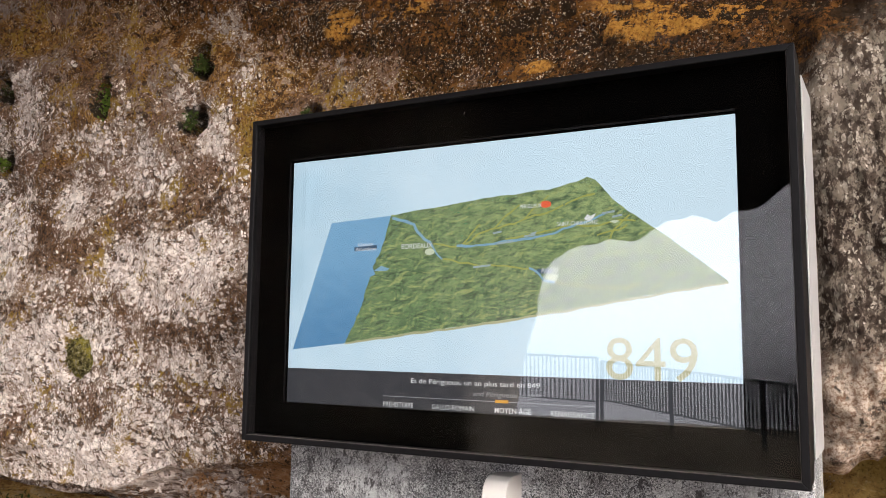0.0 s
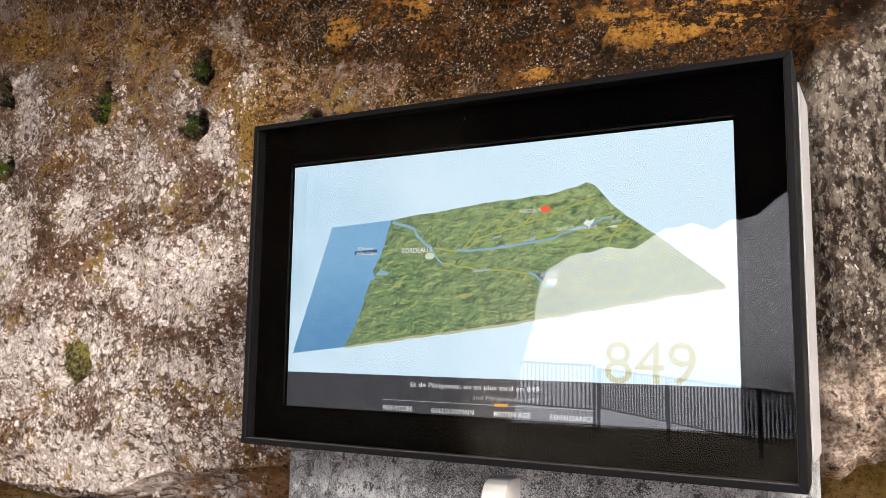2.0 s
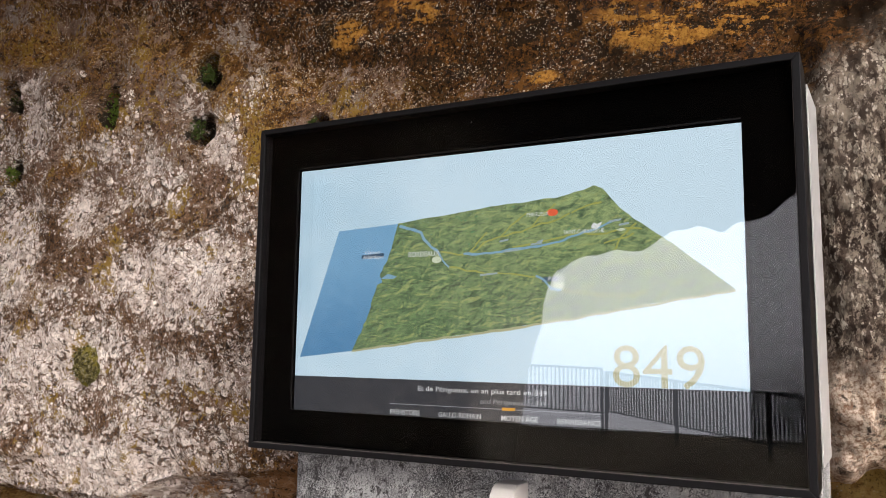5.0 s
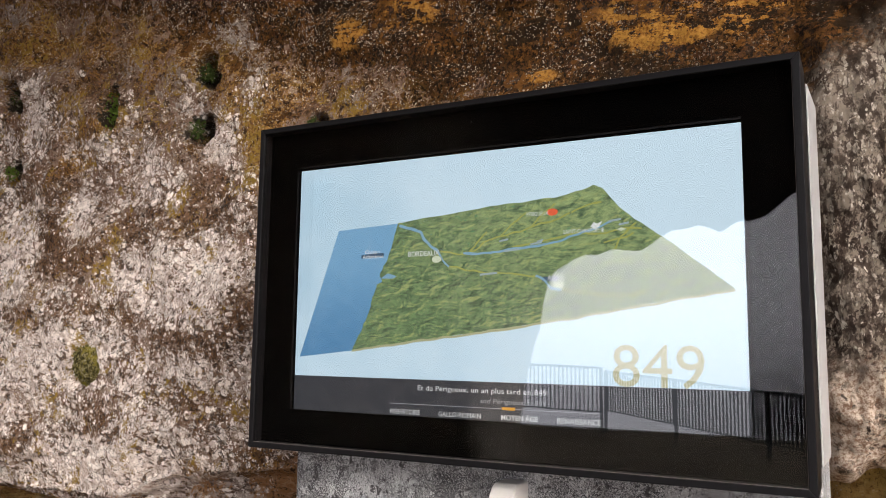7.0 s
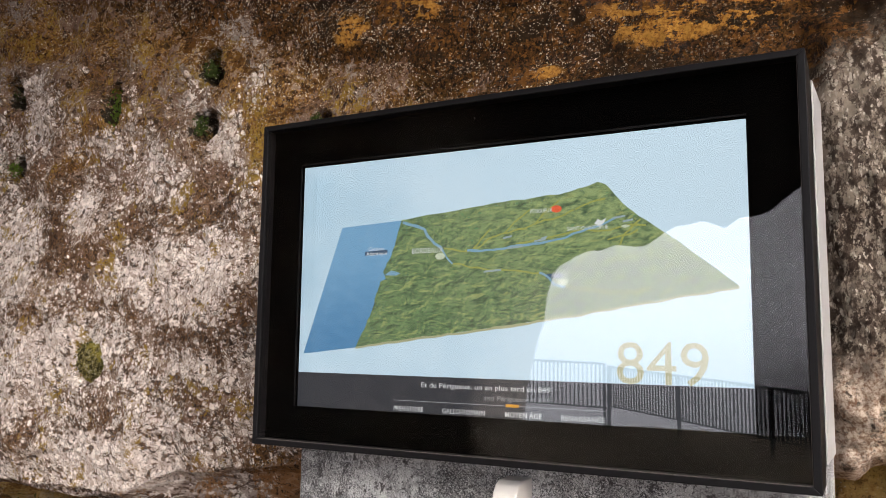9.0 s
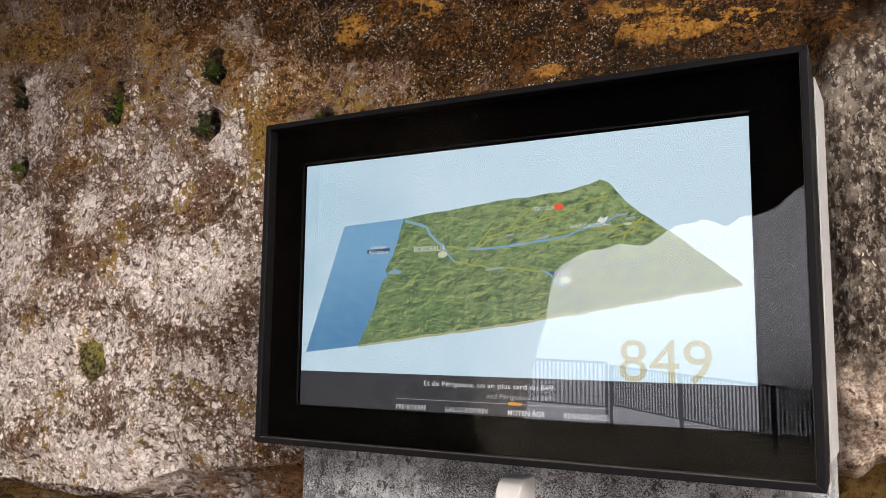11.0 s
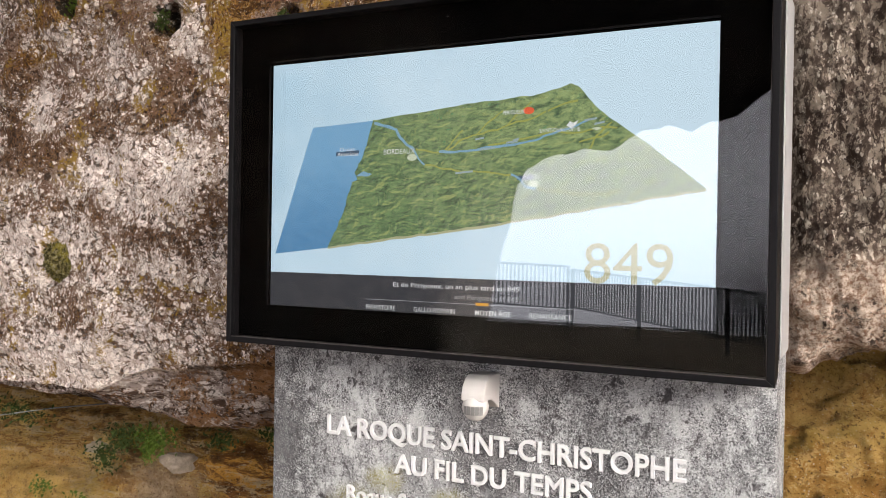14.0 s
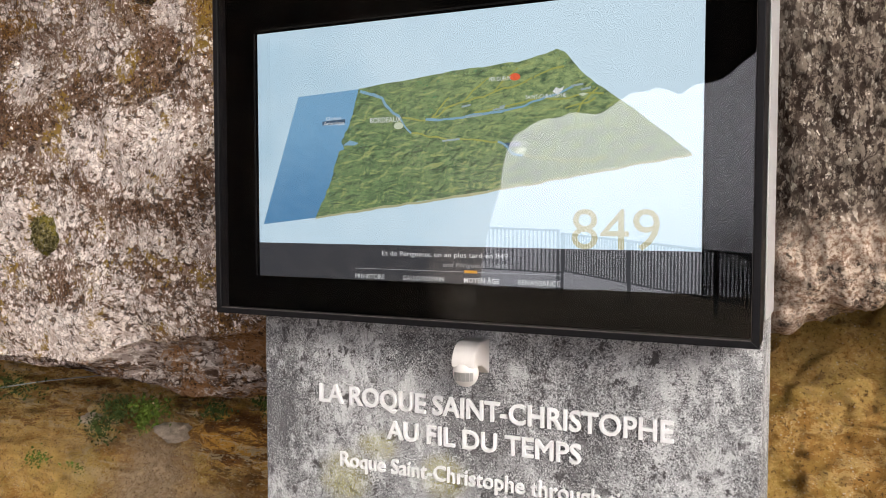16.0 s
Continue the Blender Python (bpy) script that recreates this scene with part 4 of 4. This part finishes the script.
        for (x0, z0), (x1, z1) in zip(pts, pts[1:]):
            for q in range(cuts):
                s = q / cuts
                x, z = x0 + (x1 - x0) * s, z0 + (z1 - z0) * s
                out.append((x + amount * noise.noise((x * 90, z * 90, 2.2)), z + amount * noise.noise((x * 90, z * 90, 7.7))))
        return out + [pts[-1]]

    show("land", broken(crest, 0.0018) + foot + broken(coast, 0.003), LIT_LAND, 2, "green relief land on the map")
    put("land_edge", ribbon([on(x, z - 0.002) for x, z in [(0.999, 0.262)] + foot], 0.006, -0.0019), LIT_SAND, screen)
    show("bay", [(0.236, 0.303), (0.255, 0.314), (0.278, 0.307), (0.268, 0.302)], LIT_WATER, 3)
    river = [(0.283, 0.423), (0.31, 0.414), (0.338, 0.405), (0.349, 0.387), (0.365, 0.372), (0.382, 0.361)]
    put("river", ribbon([on(*p) for p in river], 0.0075, -0.0021), LIT_WATER, screen)
    put("river", ribbon([on(*p) for p in [(0.445, 0.352), (0.465, 0.349), (0.51, 0.349), (0.556, 0.355), (0.62, 0.361)]], 0.0055, -0.0021), LIT_WATER, screen)
    put("river", ribbon([on(*p) for p in [(0.382, 0.361), (0.395, 0.338), (0.41, 0.325)]], 0.004, -0.0021), LIT_WATER, screen)
    put("river", ribbon([on(*p) for p in [(0.62, 0.361), (0.662, 0.367), (0.70, 0.378), (0.745, 0.393), (0.77, 0.402)]], 0.005, -0.0021), LIT_WATER, screen)
    put("river", ribbon([on(*p) for p in [(0.612, 0.298), (0.63, 0.287), (0.645, 0.272), (0.668, 0.268)]], 0.005, -0.0021), LIT_WATER, screen)
    for line in ([(0.41, 0.325), (0.45, 0.317), (0.498, 0.306), (0.55, 0.305), (0.613, 0.297)], [(0.655, 0.27), (0.70, 0.263), (0.788, 0.254), (0.84, 0.262)], [(0.465, 0.352), (0.495, 0.372), (0.524, 0.383), (0.58, 0.392), (0.625, 0.407), (0.66, 0.413), (0.686, 0.425)],
                 [(0.39, 0.36), (0.43, 0.352), (0.46, 0.349)], [(0.56, 0.36), (0.62, 0.368), (0.70, 0.381), (0.76, 0.379), (0.80, 0.388), (0.83, 0.385)], [(0.53, 0.383), (0.555, 0.405), (0.59, 0.43)], [(0.755, 0.36), (0.80, 0.37), (0.815, 0.378)],
                 [(0.775, 0.345), (0.79, 0.372), (0.818, 0.396)], [(0.69, 0.425), (0.72, 0.437), (0.75, 0.444)], [(0.60, 0.398), (0.625, 0.424), (0.655, 0.446)], [(0.46, 0.352), (0.475, 0.372), (0.50, 0.395)]):
        put("valley_line", ribbon([on(*p) for p in line], 0.0042, -0.0020), LIT_VALLEY, screen)
    for p in ((0.661, 0.278), (0.380, 0.341), (0.648, 0.428)):
        ring = [(p[0] + 0.012 * math.cos(k * 0.5236), p[1] + 0.0075 * math.sin(k * 0.5236)) for k in range(12)]
        show("town_marker", ring, LIT_RED if p[1] > 0.4 else LIT_PALE, 5)
    show("castle_marker", [(0.728, 0.393), (0.735, 0.402), (0.742, 0.398), (0.752, 0.403), (0.747, 0.393), (0.738, 0.388)], LIT_TEXT, 5)
    show("village_marker", [(0.78, 0.385), (0.79, 0.388), (0.80, 0.385), (0.79, 0.381)], LIT_PALE, 5)
    # names on the map too small to read
    for u, v, w in ((0.54, 0.350, 0.035), (0.485, 0.302, 0.04), (0.60, 0.362, 0.025), (0.53, 0.372, 0.02), (0.765, 0.400, 0.025), (0.785, 0.392, 0.02), (0.615, 0.3665, 0.012)):
        show("name_bar", [(u, v), (u + w, v + 0.003), (u + w, v + 0.007), (u, v + 0.004)], LIT_FAINT, 4)

    def words(text, u0, u1, v, cap, mat, layer=6, bold=0.0, slant=0.0, name="caption"):
        x0, z = on(u0, v)
        return put(name, lettering(text, x0, al + u1, z, cap, -0.0006 * layer, 0.0, bold, slant), mat, screen)

    show("name_shadow", [(0.182, 0.350), (0.243, 0.353), (0.243, 0.362), (0.182, 0.359)], LIT_SHADE, 3)
    words("Océan", 0.193, 0.234, 0.3605, 0.0085, LIT_TEXT, name="map_name")
    words("Atlantique", 0.187, 0.243, 0.3495, 0.0085, LIT_TEXT, name="map_name")
    show("name_shadow", [(0.625, 0.286), (0.66, 0.287), (0.66, 0.296), (0.625, 0.295)], LIT_SHADE, 3)
    words("AGEN", 0.637, 0.673, 0.288, 0.0105, LIT_TEXT, name="map_name")
    words("BORDEAUX", 0.309, 0.387, 0.3495, 0.0115, LIT_TEXT, name="map_name")
    words("PÉRIGUEUX", 0.592, 0.640, 0.4225, 0.0080, LIT_TEXT, name="map_name")
    words("SAINT-CHRISTOPHE", 0.672, 0.756, 0.3815, 0.0080, LIT_TEXT, name="map_name")
    words("849", 0.769, 0.941, 0.080, 0.081, LIT_GOLD, 3, 0.0, name="year")
    words("Et de Périgueux, un an plus tard en 849", 0.338, 0.635, 0.0565, 0.0105, LIT_TEXT)
    words("and Périgueux in 849", 0.487, 0.634, 0.0355, 0.0100, LIT_GREYTEXT, slant=0.18)
    show("menu_line", [(0.267, 0.0265), (0.747, 0.0265), (0.747, 0.0252), (0.267, 0.0252)], LIT_GREYTEXT, 4)
    show("menu_marker", [(0.537, 0.0295), (0.566, 0.0295), (0.566, 0.0235), (0.537, 0.0235)], LIT_ORANGE, 5)
    for text, u0, u1, bold in (("PRÉHISTOIRE", 0.269, 0.344, 0), ("GALLO-ROMAIN", 0.390, 0.490, 0), ("MOYEN ÂGE", 0.536, 0.616, 0.012), ("RENAISSANCE", 0.657, 0.746, 0)):
        words(text, u0, u1, 0.0035, 0.0105, LIT_TEXT, bold=bold, name="menu_word")


LIT_SKY, LIT_LAND, LIT_SEA = lit_sky(), lit_land(), lit_sea()
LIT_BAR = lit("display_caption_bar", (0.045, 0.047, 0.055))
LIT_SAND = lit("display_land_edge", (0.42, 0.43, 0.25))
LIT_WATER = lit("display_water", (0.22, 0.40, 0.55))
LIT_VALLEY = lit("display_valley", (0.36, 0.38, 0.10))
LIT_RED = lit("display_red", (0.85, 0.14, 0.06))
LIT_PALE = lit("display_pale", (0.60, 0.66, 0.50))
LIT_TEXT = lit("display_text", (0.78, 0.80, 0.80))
LIT_GREYTEXT = lit("display_grey_text", (0.34, 0.35, 0.36))
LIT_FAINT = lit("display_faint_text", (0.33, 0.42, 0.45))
LIT_SHADE = lit("display_name_shade", (0.05, 0.10, 0.17))
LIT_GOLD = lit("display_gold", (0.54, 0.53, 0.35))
LIT_ORANGE = lit("display_orange", (0.75, 0.36, 0.03))
build_display()


# ---------------------------------------------------------------- movement sensor under the display
def build_sensor():
    root = new("movement_sensor")
    root.location = (0.02, 0.095, 1.22)
    tagged(root, "white plastic movement sensor on the concrete below the display", "sensor")
    inv = Matrix.Translation((-0.02, -0.095, -1.22))

    def put(name, bm, mat, label="", soft=False):
        bm.transform(inv)
        return part(name, bm, mat, root, label, soft)

    # bracket: side outline swept across its width
    prof = [(0.095, 1.284), (0.040, 1.284), (0.022, 1.276), (0.010, 1.262), (0.004, 1.245), (0.004, 1.232), (0.045, 1.232), (0.065, 1.224), (0.095, 1.205)]
    bm = bmesh.new()
    a = [bm.verts.new((-0.006, y, z)) for y, z in prof]
    b = [bm.verts.new((0.048, y, z)) for y, z in prof]
    bm.faces.new(a)
    bm.faces.new(b[::-1])
    for i in range(len(a)):
        j = (i + 1) % len(a)
        bm.faces.new((a[j], a[i], b[i], b[j]))
    bmesh.ops.recalc_face_normals(bm, faces=bm.faces)
    bmesh.ops.bevel(bm, geom=list(bm.edges), offset=0.003, segments=2, affect="EDGES", profile=0.5)
    put("bracket", bm, WHITE_PLASTIC)
    bm = bmesh.new()
    bmesh.ops.create_uvsphere(bm, u_segments=32, v_segments=20, radius=0.0285)
    bmesh.ops.scale(bm, vec=(1, 1, 1.08), verts=bm.verts)
    bmesh.ops.translate(bm, vec=(0.020, 0.024, 1.218), verts=bm.verts)
    put("sensor_head", bm, WHITE_PLASTIC, soft=True)
    # lens window of five facets round the head
    for k in range(5):
        ang = radians(-90 + 12 + (k - 2) * 17)
        bm = bmesh.new()
        vs = []
        for s in (-0.46, 0.46):
            for t in (0, 1):
                q = ang + radians(17) * s
                z = 1.224 - 0.019 * t
                r = 0.0318 if t == 0 else 0.0306
                vs.append((0.020 + r * math.cos(q), 0.024 + r * math.sin(q), z))
        v = [bm.verts.new(p) for p in (vs[0], vs[1], vs[3], vs[2])]
        bm.faces.new(v)
        bmesh.ops.solidify(bm, geom=list(bm.faces), thickness=0.0012)
        put("lens_facet", bm, LENS_GREY, "grey lens facet")


build_sensor()


# ---------------------------------------------------------------- plants on the rock
def plant(name, label, category, x, y, z, bm, mat, group=""):
    root = new(name)
    root.location = (x, y, z)
    tagged(root, label, category, group)
    part("leaves", bm, mat, root)
    return root


for n, (hx, hz, rx, rz) in enumerate(HOLES[:6]):
    plant("fern", "small green fern growing out of a dark hole in the rock", "fern", hx - 0.002, 0.508, hz - rz * 0.12,
          leaf_clump((40, 420, 200, 170, 140, 50)[n], 0.015 + 0.011 * (n == 1), 0.0075, 40 + n, (rx / 0.05, 0.6, rz / 0.05)), (LEAF_DARK, LEAF, LEAF_DARK, LEAF_DARK, LEAF, LEAF_DARK)[n], "ferns in the rock holes")


def moss_cushion():
    bm = bmesh.new()
    bmesh.ops.create_icosphere(bm, subdivisions=5, radius=0.082)
    for v in bm.verts:
        v.co *= 1 + 0.30 * noise.noise(v.co * 40) + 0.22 * noise.noise(v.co * 120) + 0.15 * noise.noise(v.co * 260)
    bmesh.ops.scale(bm, vec=(0.80, 0.26, 0.80), verts=bm.verts)
    root = new("moss_cushion")
    root.location = (-1.875, 0.500, 1.480)
    tagged(root, "olive moss cushion in a hollow of the rock", "moss")
    part("moss", bm, MOSS, root, soft=True)


moss_cushion()
for n, (x, y, z, c, s, sq, mat) in enumerate(((-1.80, 0.80, 0.78, 260, 0.045, (1.6, 0.5, 0.6), LEAF_DARK), (-1.98, 0.82, 0.66, 260, 0.032, (1.1, 0.5, 1.0), LEAF_DARK), (-1.88, 0.82, 0.735, 160, 0.025, (0.9, 0.5, 1.2), LEAF_DARK),
                                             (-1.68, 0.80, 0.775, 420, 0.030, (1.7, 0.6, 0.8), LEAF), (-1.74, 0.82, 0.715, 130, 0.018, (0.8, 0.5, 1.2), LEAF), (-2.50, 0.80, 0.80, 340, 0.050, (1.8, 0.5, 0.6), LEAF_DARK),
                                             (-1.33, 0.78, 0.815, 150, 0.024, (1.6, 0.5, 0.8), LEAF_DARK), (-1.08, 0.76, 0.87, 120, 0.022, (1.5, 0.5, 0.8), LEAF_DARK), (-2.6, 1.0, 0.40, 120, 0.03, (1, 0.5, 0.8), LEAF), (-2.35, 1.0, 0.38, 80, 0.02, (1.4, 0.5, 0.8), LEAF))):
    plant("ivy", "trailing green plant rooted under the edge of the rock", "ivy", x, y, z, leaf_clump(c, s, 0.0095, 70 + n, sq, (0, -0.8, 0.5)), mat, "plants under the rock edge")


def stone(x, y, z, sx, sy, sz, seed):
    bm = bmesh.new()
    bmesh.ops.create_icosphere(bm, subdivisions=4, radius=1.0)
    for v in bm.verts:
        q = v.co + Vector((seed * 3.1, 0, 0))
        v.co *= 1 + 0.34 * noise.noise(q * 1.3) + 0.22 * noise.noise(q * 3.4) + 0.10 * noise.noise(q * 9)
    bmesh.ops.scale(bm, vec=(sx, sy, sz), verts=bm.verts)
    me = bpy.data.meshes.new("stone")
    bm.to_mesh(me)
    bm.free()
    me.materials.append(STONE)
    ob = new("stone", me)
    ob.location = (x, y, z)
    tagged(ob, "pale rough stone bedded in the earth bank", "stone", "stones in the bank")


for n, q in enumerate(((-1.66, 0.91, 0.660, 0.075, 0.06, 0.036), (-2.24, 1.00, 0.63, 0.04, 0.05, 0.022))):
    stone(*q, n)


def build_cable():
    bm = tube([(-3.3, 0.78, 0.70), (-2.9, 0.76, 0.735), (-2.55, 0.75, 0.785), (-2.42, 0.76, 0.81), (-2.34, 0.85, 0.82), (-2.28, 1.30, 0.78)], [0.003] * 6, 8)
    ob = part("cable", bm, CABLE, soft=True)
    tagged(ob, "thin grey cable running under the rock edge", "cable")


build_cable()


# ---------------------------------------------------------------- railing along the path
def build_railing(p0, p1, height, foot):
    """A stretch of railing whose top rail runs from p0 to p1; its posts go down to foot."""
    root = new("railing")
    p0, p1 = Vector(p0), Vector(p1)
    root.location = (p0.x, p0.y, foot)
    tagged(root, "dark steel railing with upright bars beside the climbing path", "railing", "railings along the path")
    run, d = (p1 - p0).length, (p1 - p0).normalized()
    start = p0 - Vector((p0.x, p0.y, foot))
    turn = math.atan2(d.y, d.x)

    def rail(name, drop, half):
        a, b = start + Vector((0, 0, -drop)), start + d * run + Vector((0, 0, -drop))
        part(name, tube([a, b], [half, half], 8), RAIL, root)

    rail("top_rail", 0.0, 0.026)
    rail("bottom_rail", height - 0.08, 0.016)
    deep = p0.z - foot
    post = bar = None
    n = max(1, round(run / 2.6))
    for i in range(n + 1):
        q = start + d * (run * i / n)
        if post is None:
            post = part("post", box(-0.030, 0.030, -0.030, 0.030, -deep - 0.3, 0.0, 0.004), RAIL, root)
            ob = post
        else:
            ob = new("post", post.data)
            ob.parent = root
        ob.location, ob.rotation_euler = q, (0, 0, turn)
    m = int(run / 0.098)
    for i in range(1, m):
        q = start + d * (run * i / m)
        if bar is None:
            bar = part("bar", box(-0.013, 0.013, -0.010, 0.010, -height + 0.07, 0.0), RAIL, root)
            ob = bar
        else:
            ob = new("bar", bar.data)
            ob.parent = root
        ob.location, ob.rotation_euler = q, (0, 0, turn)


build_railing((-4.70, -17.04, 0.99), (5.0, -8.9, 0.52), 0.98, -0.48)
build_railing((-6.6, -16.04, 1.14), (-4.51, -16.04, 1.09), 1.05, -0.48)


def bare_tree(x, y, z, h, seed):
    r = random.Random(seed)
    root = new("bare_tree")
    root.location = (x, y, z)
    tagged(root, "leafless winter tree beyond the railing", "tree")
    trunk = bmesh.new()
    twigs = bmesh.new()

    def grow(p, d, l, rad, level):
        q = [p]
        dd = d.copy()
        for _ in range(4):
            dd = (dd + Vector((r.uniform(-1, 1), r.uniform(-1, 1), r.uniform(-0.3, 0.7))) * 0.16).normalized()
            q.append(q[-1] + dd * l / 4)
        tube(q, [rad * (1 - 0.15 * k) for k in range(5)], 6 if level < 2 else 4, trunk if level < 1 else twigs)
        if level < 4:
            for _ in range(4 if level else 6):
                k = r.randint(2, 4)
                nd = (dd + Vector((r.uniform(-1, 1), r.uniform(-1, 1), r.uniform(-0.2, 0.8))) * 0.9).normalized()
                grow(q[k], nd, l * r.uniform(0.5, 0.75), rad * 0.42, level + 1)

    grow(Vector((0, 0, 0)), Vector((0, 0, 1)), h * 0.45, h * 0.016, 0)
    part("trunk", trunk, BARK, root)
    part("branches", twigs, BARK, root)


bare_tree(-1.3, -34.0, -4.6, 6.4, 5)
